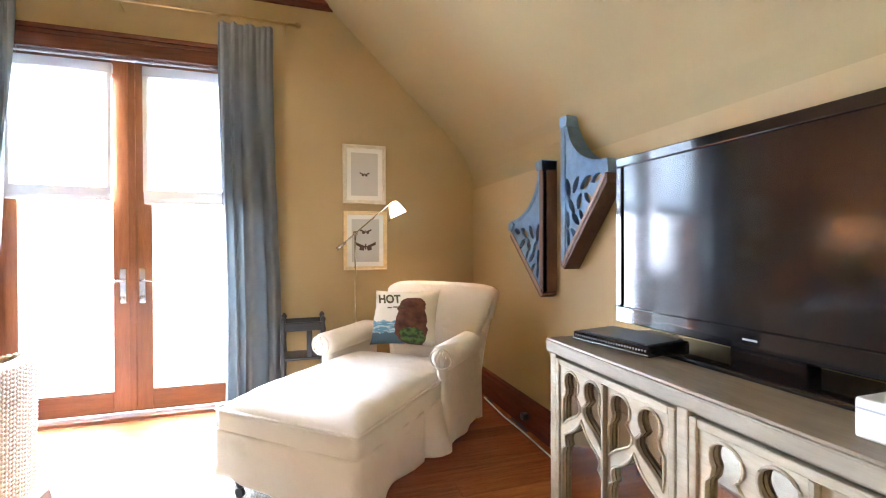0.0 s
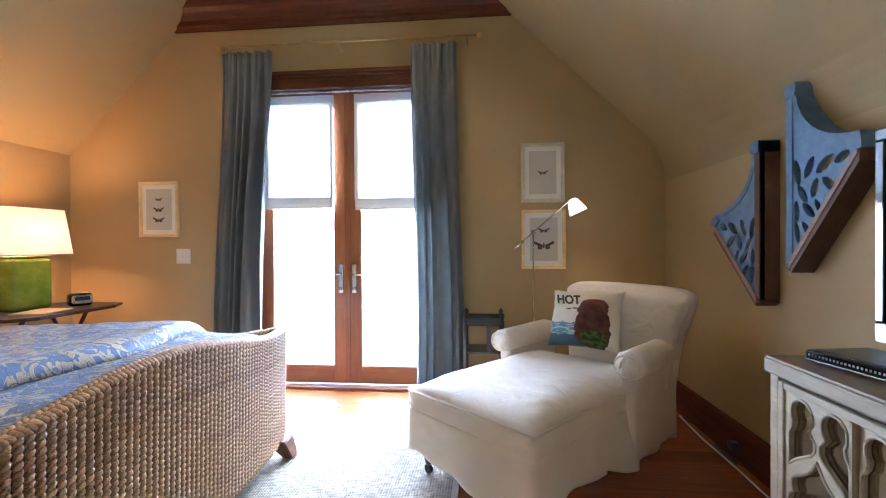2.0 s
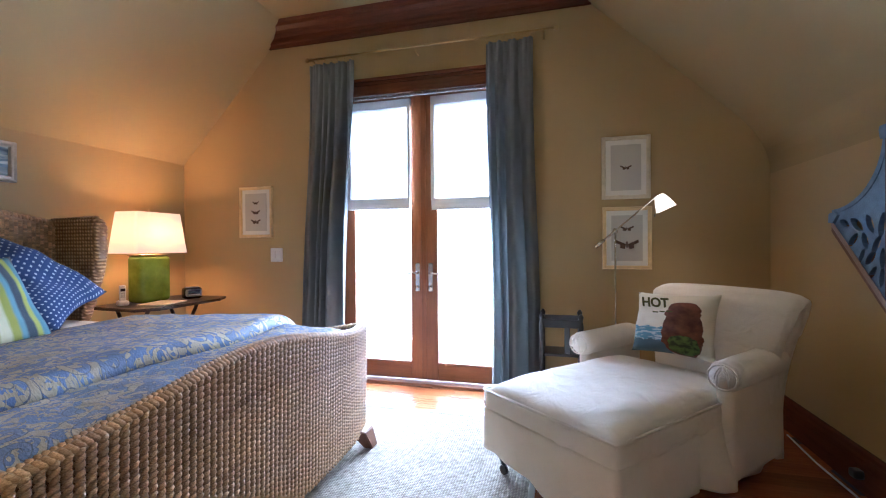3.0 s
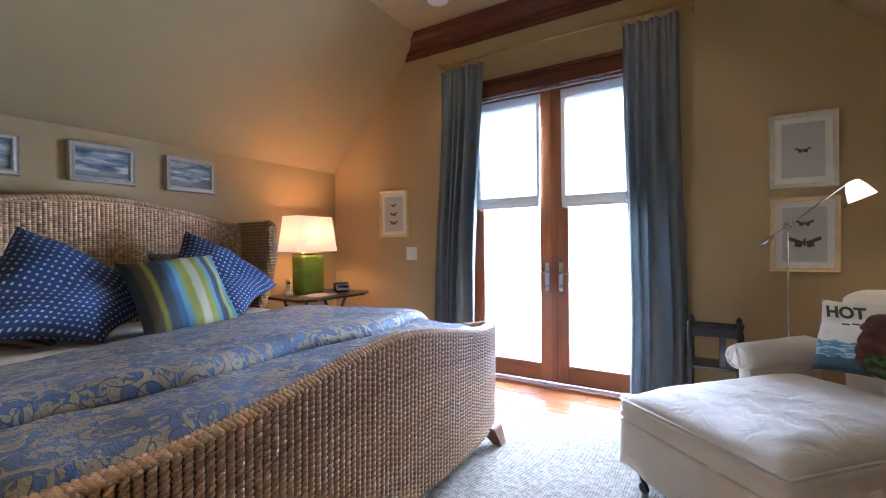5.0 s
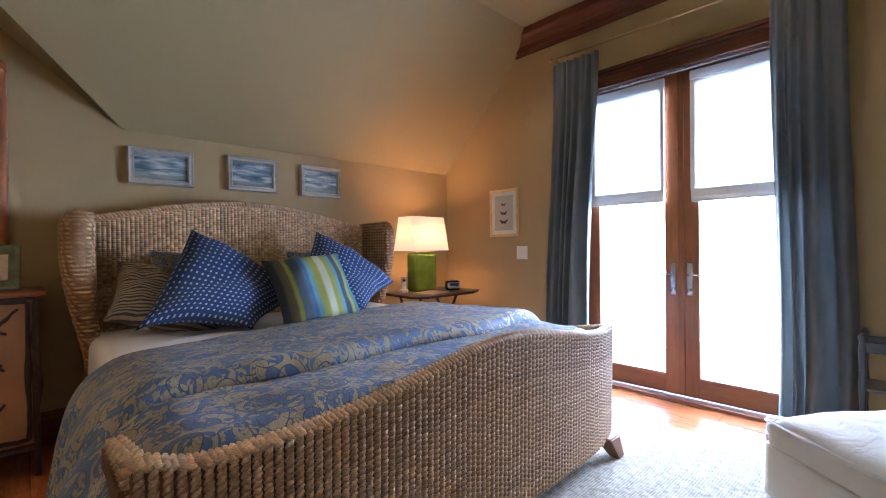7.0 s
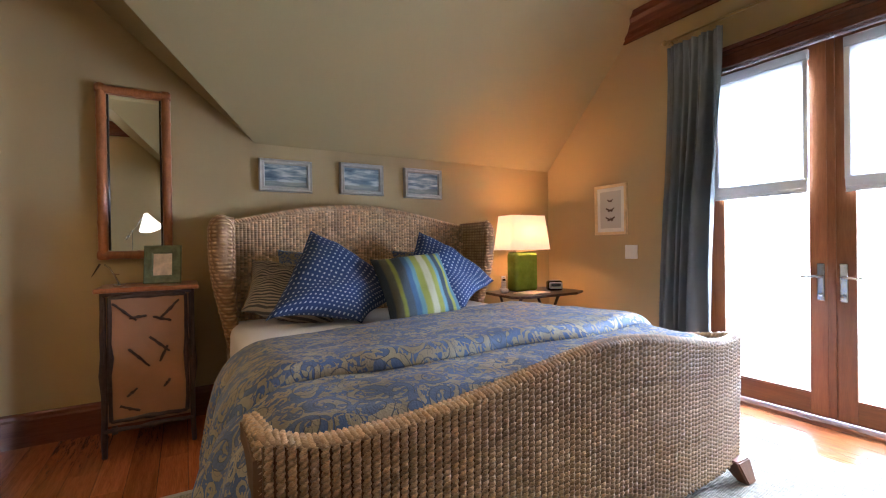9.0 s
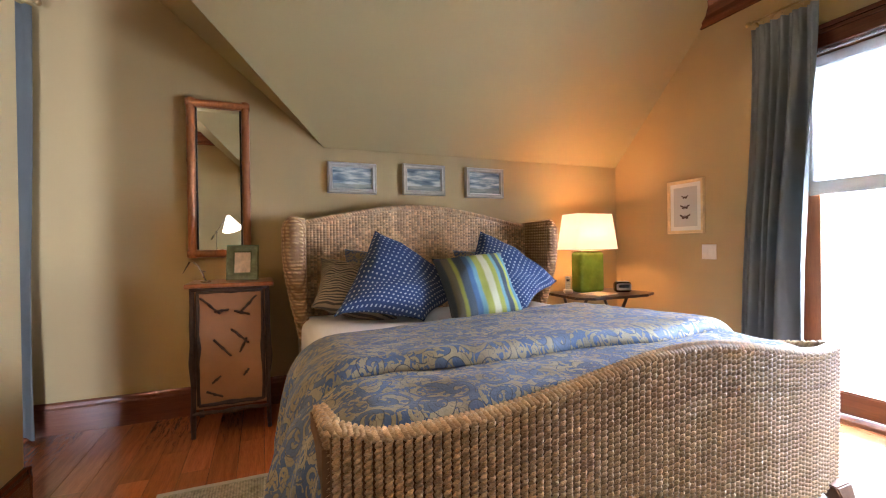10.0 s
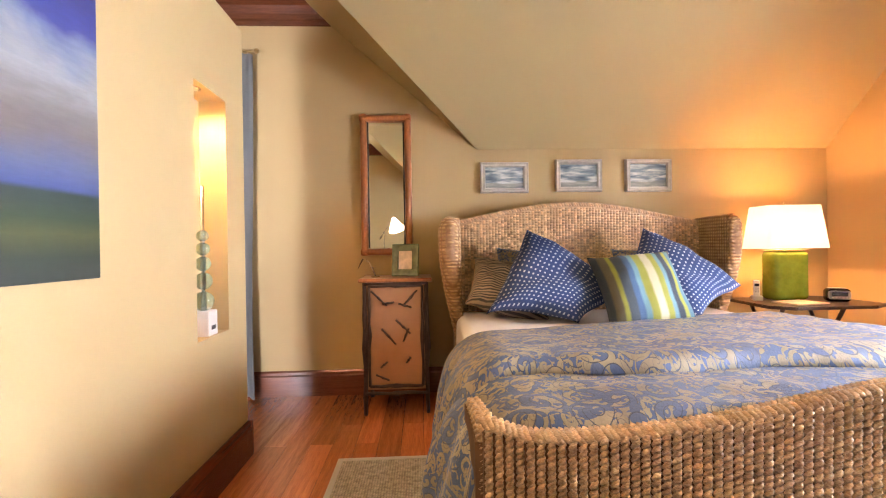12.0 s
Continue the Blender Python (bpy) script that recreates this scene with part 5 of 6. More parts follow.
ph = thing("cordless_phone", -3.22, 2.555, TZ, 62, "white cordless phone standing in its cradle", "phone")
part("cradle", box(-0.035, 0.035, -0.045, 0.045, 0, 0.038, 0.012, 3), SWITCHP, ph)
hs = part("receiver", box(-0.022, 0.022, -0.013, 0.013, 0.025, 0.155, 0.010, 3), SWITCHP, ph, "white receiver")
part("display", box(-0.015, 0.015, -0.0155, -0.0125, 0.108, 0.130), TVSCREEN, hs)
part("earpiece", box(-0.010, 0.010, -0.0145, -0.0125, 0.139, 0.145), GREYP, hs)
for r in range(3):
    for c in (-0.010, 0, 0.010):
        part("key", box(c - 0.0035, c + 0.0035, -0.0150, -0.0125, 0.062 + 0.014 * r, 0.071 + 0.014 * r, 0.001, 1), GREYP, hs)

ck = thing("clock_radio", -3.06, 3.04, TZ, 62, "black and silver clock radio", "clock radio")
part("body", box(-0.072, 0.072, -0.05, 0.05, 0.0, 0.098, 0.028, 5), TVGLOSS, ck, smooth=True)
part("face_plate", box(-0.062, 0.062, -0.056, -0.049, 0.022, 0.082, 0.014, 3), GREYP, ck, "silver face")
part("display", box(-0.045, 0.045, -0.0585, -0.055, 0.045, 0.072, 0.004), TVSCREEN, ck)
for x in (-0.038, -0.019, 0.0, 0.019, 0.038):
    part("button", box(x - 0.007, x + 0.007, -0.0585, -0.055, 0.029, 0.037, 0.002), SWITCHP, ck)
part("top_grille", box(-0.05, 0.05, -0.03, 0.03, 0.0975, 0.101, 0.002), GREYP, ck, "silver speaker grille")

COVER = plain("printed_magazine_cover", (0.74, 0.64, 0.56), 0.35, vary=0.35, scale=16, grain=40)
mg = thing("magazine", -3.02, 2.72, TZ, 14, "glossy magazine lying on the tray table", "magazine")
part("pages", box(-0.105, 0.105, -0.14, 0.14, 0.0, 0.007, 0.002), SWITCHP, mg)
part("cover", box(-0.107, 0.107, -0.142, 0.142, 0.0072, 0.0085), COVER, mg)

# ---- twig cabinet with mirror above ----
TWIG = plain("dark_bark_twig", (0.045, 0.022, 0.014), 0.7, vary=0.5, scale=40, grain=150, relief=0.5)
GRASS = plain("tan_grasscloth_panel", (0.36, 0.18, 0.088), 0.8, vary=0.15, scale=5, grain=220, relief=0.4)
BAMB = wood("reddish_bamboo", (0.18, 0.055, 0.02), (0.46, 0.17, 0.055), 0.3, (8, 8, 2), 4)
cab = thing("twig_cabinet", 0, 0, 0, 0, "narrow rustic cabinet trimmed with dark twigs", "cabinet")
CX0, CX1, CY0, CY1 = -3.46, -3.06, -0.425, 0.045
part("body", box(CX0 + 0.02, CX1 - 0.012, CY0 + 0.03, CY1 - 0.03, 0.17, 0.925, 0.004), GRASS, cab, "tan grasscloth body")
part("top", box(CX0, CX1 + 0.025, CY0 - 0.02, CY1 + 0.02, 0.925, 0.952, 0.008, 3), BAMB, cab, "reddish polished wooden top")
rnd = random.Random(8)


def twig(points, r, parent, name="twig"):
    pts, rad = [], []
    for a, b in zip(points, points[1:]):
        a, b = Vector(a), Vector(b)
        for k in range(8):
            p = a + (b - a) * k / 8
            pts.append(p + Vector((rnd.uniform(-1, 1), rnd.uniform(-1, 1), rnd.uniform(-1, 1))) * r * 0.28)
            rad.append(r * (rnd.uniform(0.8, 1.1) + (0.5 if k == 4 else 0)))
    pts.append(Vector(points[-1]))
    rad.append(r * 0.8)
    return part(name, tube(pts, rad, 7), TWIG, parent, smooth=True)


for y in (CY0 + 0.018, CY1 - 0.018):
    for x in (CX0 + 0.02, CX1 - 0.005):
        twig([(x, y, 0.0), (x, y, 0.925)], 0.016, cab, "corner_post")
door = part("door", box(CX1 - 0.012, CX1 + 0.001, CY0 + 0.045, CY1 - 0.045, 0.20, 0.90, 0.003), GRASS, cab, "tan panel door with twig ornament")
fx = CX1 + 0.006
for a, b in (((CY0 + 0.05, 0.20), (CY0 + 0.05, 0.90)), ((CY1 - 0.05, 0.20), (CY1 - 0.05, 0.90)), ((CY0 + 0.05, 0.20), (CY1 - 0.05, 0.20)), ((CY0 + 0.05, 0.90), (CY1 - 0.05, 0.90))):
    twig([(fx, a[0], a[1]), (fx, b[0], b[1])], 0.011, door)
for y in (CY0 + 0.03, CY1 - 0.03):
    twig([(fx, y, 0.20), (fx, y, 0.90)], 0.007, door)
ym = (CY0 + CY1) / 2
for a, b in (((-0.17, 0.865), (-0.06, 0.76)), ((-0.09, 0.775), (-0.01, 0.785)), ((0.15, 0.865), (0.06, 0.77)), ((0.02, 0.775), (0.11, 0.745)), ((0.0, 0.66), (0.10, 0.565)), ((-0.10, 0.60), (0.0, 0.49)), ((0.09, 0.60), (0.05, 0.51)), ((0.10, 0.40), (0.07, 0.36)), ((-0.11, 0.33), (-0.06, 0.37)), ((-0.14, 0.28), (-0.05, 0.24))):
    twig([(fx, ym + a[0], a[1]), (fx, ym + b[0], b[1])], 0.007, door)
for z in (0.17, 0.935):
    twig([(fx - 0.002, CY0 + 0.02, z - 0.02), (fx - 0.002, CY1 - 0.02, z - 0.02)], 0.012, cab, "rail")

GREENFR = plain("green_marbled_frame", (0.10, 0.13, 0.065), 0.4, vary=0.5, scale=22)
pf = thing("photo_frame", -3.20, -0.12, 0.955, 78, "green marbled photo frame standing on the cabinet", "photo frame")
fr = part("frame", frame_bars(0.20, 0.235, 0.052, 0.018), GREENFR, pf)
fr.matrix_local = pose(0, 0, 0.118, -8, 0, 0)
ph2 = part("print", box(-0.055, 0.055, -0.010, -0.004, -0.07, 0.07), plain("faded_print", (0.62, 0.50, 0.40), 0.5, vary=0.35, scale=18), pf)
ph2.matrix_local = pose(0, 0, 0.118, -8, 0, 0)
part("prop", tube([(0, 0.02, 0.16), (0, 0.09, 0.002)], 0.006), GREENFR, pf)

js = thing("wire_holder", -3.20, -0.34, 0.952, 0, "small chrome wire holder on the cabinet", "ornament")
part("base", lathe([(0.03, 0), (0.032, 0.004), (0.03, 0.009), (0.008, 0.012)], 16), CHROME, js, smooth=True)
part("wire", tube([(0, 0, 0.01), (0, -0.02, 0.06), (0, -0.045, 0.11), (0, -0.07, 0.13)], 0.005, 6), CHROME, js, smooth=True)
part("wire", tube([(0, 0.0, 0.07), (0, -0.035, 0.075)], 0.004, 6), CHROME, js)
part("feather", tube([(0, -0.09, 0.135), (0, -0.13, 0.06)], [0.006, 0.002], 6), TWIG, js)

def tinted(colour, clear=0.0):
    def build(nt, b):
        b.inputs["Base Color"].default_value = (*colour, 1)
        b.inputs["Transmission Weight"].default_value = clear
    return build


MIRROR = mat("mirror_silver", tinted((0.86, 0.88, 0.86)), 0.01, 1.0)
mr = thing("wall_mirror", XH + 0.001, -0.275, 1.665, 90, "tall narrow mirror in a reddish bamboo frame", "mirror")
MW, MH, MB = 0.41, 1.12, 0.062
part("glass", box(-MW / 2 + 0.05, MW / 2 - 0.05, -0.018, -0.006, -MH / 2 + 0.05, MH / 2 - 0.05), MIRROR, mr, "mirror glass")


def bamboo(a, b, r, parent):
    a, b = Vector(a), Vector(b)
    n = max(2, int((b - a).length / 0.2))
    pts, rad = [], []
    for k in range(n):
        for f, s in ((0.0, 1.0), (0.06, 1.16), (0.12, 1.0), (0.5, 0.95), (0.92, 1.0)):
            pts.append(a + (b - a) * (k + f) / n)
            rad.append(r * s)
    pts.append(b)
    rad.append(r)
    return part("frame_bar", tube(pts, rad, 12), BAMB, parent, smooth=True)


for sx in (-1, 1):
    bamboo((sx * (MW / 2 - 0.03), -0.03, -MH / 2), (sx * (MW / 2 - 0.03), -0.03, MH / 2), 0.028, mr)
for sz in (-1, 1):
    bamboo((-MW / 2, -0.032, sz * (MH / 2 - 0.03)), (MW / 2, -0.032, sz * (MH / 2 - 0.03)), 0.028, mr)
part("backing", box(-MW / 2 + 0.02, MW / 2 - 0.02, -0.006, 0, -MH / 2 + 0.02, MH / 2 - 0.02), BLACK, mr)
for sx in (-1, 1):
    part("inner_bead", tube([(sx * (MW / 2 - 0.064), -0.024, -MH / 2 + 0.06), (sx * (MW / 2 - 0.064), -0.024, MH / 2 - 0.06)], 0.006, 6), BLACK, mr)

# ---- landscape canvas and niche ----


def land_build(nt, b):
    v = coords(nt, "Generated")
    sep = nt.nodes.new("ShaderNodeSeparateXYZ")
    nt.links.new(v, sep.inputs[0])
    x, z = sep.outputs[0], sep.outputs[2]
    n = noise_tex(nt, coords(nt, "Generated", (1.6, 1, 2.6)), 1.5, 5, 0.55, 0.5)
    lift = nt.nodes.new("ShaderNodeMapRange")
    lift.inputs[1].default_value, lift.inputs[2].default_value, lift.inputs[3].default_value, lift.inputs[4].default_value = 0.23, 0.55, 0.01, 0.42
    nt.links.new(z, lift.inputs[0])
    zz = maths(nt, 'ADD', z, maths(nt, 'MULTIPLY', maths(nt, 'SUBTRACT', n, 0.5), lift.outputs[0]))
    c = ramp(nt, zz, [(0.0, (0.030, 0.038, 0.030)), (0.06, (0.019, 0.030, 0.019)), (0.12, (0.055, 0.065, 0.022)), (0.16, (0.022, 0.040, 0.019)), (0.222, (0.017, 0.032, 0.027)), (0.236, (0.038, 0.059, 0.178)), (0.30, (0.080, 0.099, 0.178)), (0.38, (0.134, 0.114, 0.109)), (0.44, (0.164, 0.149, 0.143)), (0.52, (0.257, 0.262, 0.277)), (0.58, (0.149, 0.178, 0.257)), (0.64, (0.035, 0.042, 0.188)), (1.0, (0.019, 0.025, 0.134))])
    grain = noise_tex(nt, coords(nt, "Generated", (3, 1, 14)), 6, 4, 0.6, 0.3)
    c = mix(nt, 0.12, c, ramp(nt, grain, [(0.3, (0.25, 0.25, 0.25)), (0.7, (0.75, 0.75, 0.75))]), 'OVERLAY')
    nt.links.new(c, b.inputs["Base Color"])
    bump(nt, b, n, 0.15, 0.004)


cv = thing("canvas_painting", 0, 0, 0, 0, "unframed landscape canvas, clouded blue sky over green field", "painting")
part("canvas", box(-1.36, -0.25, YN, YN + 0.035, 1.085, 2.15, 0.004), mat("landscape_oil_paint", land_build, 0.55), cv)

GLASSG = mat("pale_green_glass", tinted((0.55, 0.75, 0.62), 0.85), 0.05)
nv = thing("glass_sculpture", -2.155, YN - 0.055, NZ0, 0, "stacked pale green glass sculpture on a white block", "ornament")
part("block", box(-0.045, 0.045, -0.045, 0.045, 0.0, 0.12, 0.005), SWITCHP, nv, "white block")
part("mark", box(-0.02, 0.02, 0.0455, 0.047, 0.03, 0.05), BLACK, nv)
for z, r in ((0.165, 0.048), (0.262, 0.042), (0.345, 0.036), (0.417, 0.032), (0.48, 0.028)):
    part("globe", lathe([(r * math.sin(math.pi * max(0.05, min(0.95, q / 10))), z - r * math.cos(math.pi * max(0.05, min(0.95, q / 10)))) for q in range(11)], 16), GLASSG, nv, smooth=True)
part("stem", tube([(0, 0, 0.12), (0, 0, 0.72)], 0.009, 10), CHROME, nv, smooth=True)
nl = thing("niche_light", -2.10, YN - 0.06, NZ1, 0, "small recessed halogen in the niche", "recessed light")
part("trim_ring", lathe([(0.022, -0.001), (0.034, -0.002), (0.034, -0.006), (0.024, -0.007)], 16), CHROME, nl)
part("lens", lathe([(0.001, -0.006), (0.022, -0.006), (0.022, -0.004), (0.001, -0.004)], 16), glow("lit_halogen", (1.0, 0.85, 0.62), 30), nl)

# ---- recessed ceiling lights ----
LENS = glow("lit_downlight", (1.0, 0.86, 0.66), 14)
for lx, ly in DOWNLIGHTS:
    dl = thing("downlight", lx, ly, ZC, 0, "round recessed ceiling light with white trim", "recessed light", "ceiling lights")
    part("trim_ring", lathe([(0.062, -0.001), (0.085, -0.002), (0.085, -0.007), (0.064, -0.009)], 24), SWITCHP, dl, smooth=True)
    part("lens", lathe([(0.001, -0.004), (0.062, -0.004), (0.062, -0.002), (0.001, -0.002)], 20), LENS, dl)

# ---- carved brackets on the side wall ----
BLUEP = plain("chalky_blue_paint", (0.16, 0.27, 0.43), 0.7, vary=0.25, scale=18, grain=120, relief=0.3)
OLDW = wood("old_brown_wood", (0.10, 0.048, 0.026), (0.22, 0.11, 0.06), 0.55, (10, 10, 1.5))
PALEW = plain("worn_pale_edge", (0.34, 0.25, 0.20), 0.7, vary=0.2)


def bracket(y0, zt, zb, zk, reach, sg, label, upright):
    """A carved corner bracket flat on the wall: straight edge at y0, tip at zk, reach away along sg."""
    g = thing("carved_bracket", XT - 0.001, y0, 0, 0, label, "wall ornament", "carved brackets")
    edge = []
    for k in range(11):
        s = k / 10
        a = math.pi / 2 * s
        edge.append((0.05 + (reach - 0.05) * (1 - math.cos(a)), zt - (zt - zk - 0.03) * math.sin(a) ** 0.9))
    outer = [(0.0, zt), *edge, (reach, zk - 0.03), (0.035, zb + 0.02), (0.0, zb)]
    thick = 0.085
    # pierced face: slats of blue board around leaf-shaped openings
    face = bmesh.new()
    holes = [(0.16, 0.68, 0.020, 0.050, 12), (0.34, 0.70, 0.020, 0.042, -30), (0.56, 0.70, 0.022, 0.046, -58), (0.78, 0.72, 0.018, 0.034, -70), (0.24, 0.52, 0.018, 0.042, 35), (0.42, 0.55, 0.020, 0.036, -20), (0.62, 0.56, 0.018, 0.040, 50), (0.15, 0.40, 0.016, 0.040, 5), (0.33, 0.40, 0.018, 0.040, 48), (0.47, 0.42, 0.013, 0.030, 30), (0.16, 0.24, 0.014, 0.040, 8), (0.30, 0.27, 0.014, 0.034, 42)]
    bmp = prism([(sg * u, z) for u, z in outer], 'x', -thick, -thick + 0.02, face)
    body = part("face_board", bmp, BLUEP, g, "chalky blue painted face")
    cutter = bmesh.new()
    for fu, fz, a, b, rot in holes:
        cu, cz = fu * reach, zb + fz * (zk - zb) * 1.25
        pts = []
        for k in range(12):
            q = k * math.tau / 12
            x, y = a * 1.05 * math.cos(q) * abs(math.cos(q)) ** 0.3, b * 1.12 * math.sin(q)
            r = radians(rot)
            pts.append((sg * (cu + x * math.cos(r) - y * math.sin(r)), cz + x * math.sin(r) + y * math.cos(r)))
        prism(pts, 'x', -thick - 0.02, -thick + 0.05, cutter)
    bmesh.ops.recalc_face_normals(cutter, faces=cutter.faces)
    cm = bpy.data.meshes.new("cut")
    cutter.to_mesh(cm)
    cutter.free()
    co = new("cut", cm)
    co.parent = g
    md = body.modifiers.new("pierce", 'BOOLEAN')
    md.object, md.operation, md.solver, md.use_self = co, 'DIFFERENCE', 'EXACT', True
    bpy.context.view_layer.update()
    done = bpy.data.meshes.new_from_object(body.evaluated_get(bpy.context.evaluated_depsgraph_get()))
    body.modifiers.clear()
    body.data = done
    bpy.data.objects.remove(co)
    # rim boards that give the bracket its depth
    curve_pts = [(0.0, zt), *edge, (reach, zk - 0.03)]
    rim = bmesh.new()
    inner = [(max(0.001, u - 0.02), z - 0.014) for u, z in curve_pts]
    for (a, b), (c, d) in zip(zip(curve_pts, curve_pts[1:]), zip(inner, inner[1:])):
        quad = [(sg * a[0], a[1]), (sg * b[0], b[1]), (sg * d[0], d[1]), (sg * c[0], c[1])]
        if (Vector(a) - Vector(b)).length > 0.002:
            prism(quad, 'x', -thick - 0.004, 0.0, rim)
    part("curved_rim", rim, BLUEP, g, "blue painted curved edge")
    part("back_board", prism([(0.0, zb), (0.0, zt), (sg * 0.035, zt - 0.01), (sg * 0.035, zb + 0.04)], 'x', -thick - 0.006, 0.0), upright, g, "plain upright edge board")
    part("diagonal_board", prism([(sg * 0.0, zb - 0.012), (sg * reach, zk - 0.03), (sg * reach, zk - 0.075), (sg * 0.03, zb - 0.03)], 'x', -thick - 0.006, 0.0), OLDW, g, "bare brown wooden edge")
    part("worn_edge", prism([(sg * 0.02, zb + 0.018), (sg * (reach - 0.006), zk - 0.022), (sg * (reach - 0.006), zk - 0.050), (sg * 0.02, zb - 0.016)], 'x', -thick - 0.010, -thick - 0.006), PALEW, g)
    part("knee_block", prism([(sg * (reach - 0.055), zk + 0.002), (sg * (reach - 0.03), zk + 0.02), (sg * (reach + 0.012), zk + 0.012), (sg * (reach + 0.016), zk - 0.03), (sg * (reach - 0.02), zk - 0.035)], 'x', -thick - 0.012, 0.0), BLUEP, g, "blue scrolled knee of the bracket")
    part("top_block", prism([(0.0, zt + 0.004), (sg * 0.058, zt + 0.004), (sg * 0.064, zt - 0.012), (sg * 0.056, zt - 0.05), (0.0, zt - 0.05)], 'x', -thick - 0.012, 0.0), BLUEP, g, "blue painted head of the bracket")
    return g


bracket(1.965, 1.815, 1.07, 1.515, 0.36, -1, "carved blue painted wooden bracket, larger", BLUEP)
bracket(2.145, 1.635, 0.90, 1.29, 0.40, 1, "carved blue painted wooden bracket, mirrored", OLDW)

# ---- television console ----
WASH = wood("limewashed_wood", (0.225, 0.178, 0.108), (0.38, 0.32, 0.22), 0.6, (8, 1.2, 8), 3)
WASHT = wood("greyed_oak_top", (0.12, 0.09, 0.055), (0.25, 0.195, 0.125), 0.45, (9, 1.0, 9), 3)
GX0, GX1, GY0, GY1, GZ = 0.86, 1.335, -0.35, 1.425, 0.82
con = thing("media_console", 0, 0, 0, 0, "limewashed console with gothic tracery mirrored doors", "console")
part("top", box(GX0, GX1, GY0, GY1, GZ - 0.008, GZ, 0.003), WASHT, con, "greyed brown wooden top")
part("top_edge", box(GX0 - 0.004, GX1, GY0 - 0.004, GY1 + 0.004, GZ - 0.05, GZ - 0.008, 0.006), WASH, con)
part("body", box(GX0 + 0.035, GX1, GY0 + 0.02, GY1 - 0.02, 0.06, GZ - 0.05), WASH, con)
part("plinth", box(GX0 + 0.01, GX1, GY0 + 0.01, GY1 - 0.01, 0.0, 0.07, 0.004), WASH, con)
DOORS = 3
dw = (GY1 - GY0 - 0.06) / DOORS
for i in range(DOORS + 1):
    y = GY0 + 0.03 + dw * i
    part("stile", box(GX0 + 0.006, GX0 + 0.036, y - 0.018, y + 0.018, 0.07, GZ - 0.05, 0.004), WASH, con)
# one door and its tracery, then its repeats
ANTIQUE = mat("antiqued_mirror", tinted((0.62, 0.60, 0.55)), 0.06, 1.0)


def tracery_bar(bm, pts, x, w=0.011, d=0.016):
    """A flat-backed moulded bar along a path in y and z."""
    n = len(pts)
    rows = []
    for i, p in enumerate(pts):
        a, b = Vector(pts[max(i - 1, 0)]), Vector(pts[min(i + 1, n - 1)])
        t = (b - a).normalized()
        nr = Vector((-t.y, t.x))
        rows.append([bm.verts.new((x - dd, p[0] + nr.x * ww, p[1] + nr.y * ww)) for ww, dd in ((-w, 0), (-w, d * 0.6), (-w * 0.45, d), (w * 0.45, d), (w, d * 0.6), (w, 0))])
    for a, b in zip(rows, rows[1:]):
        for k in range(6):
            bm.faces.new((a[k], a[(k + 1) % 6], b[(k + 1) % 6], b[k]))
    bm.faces.new(rows[0]), bm.faces.new(rows[-1][::-1])


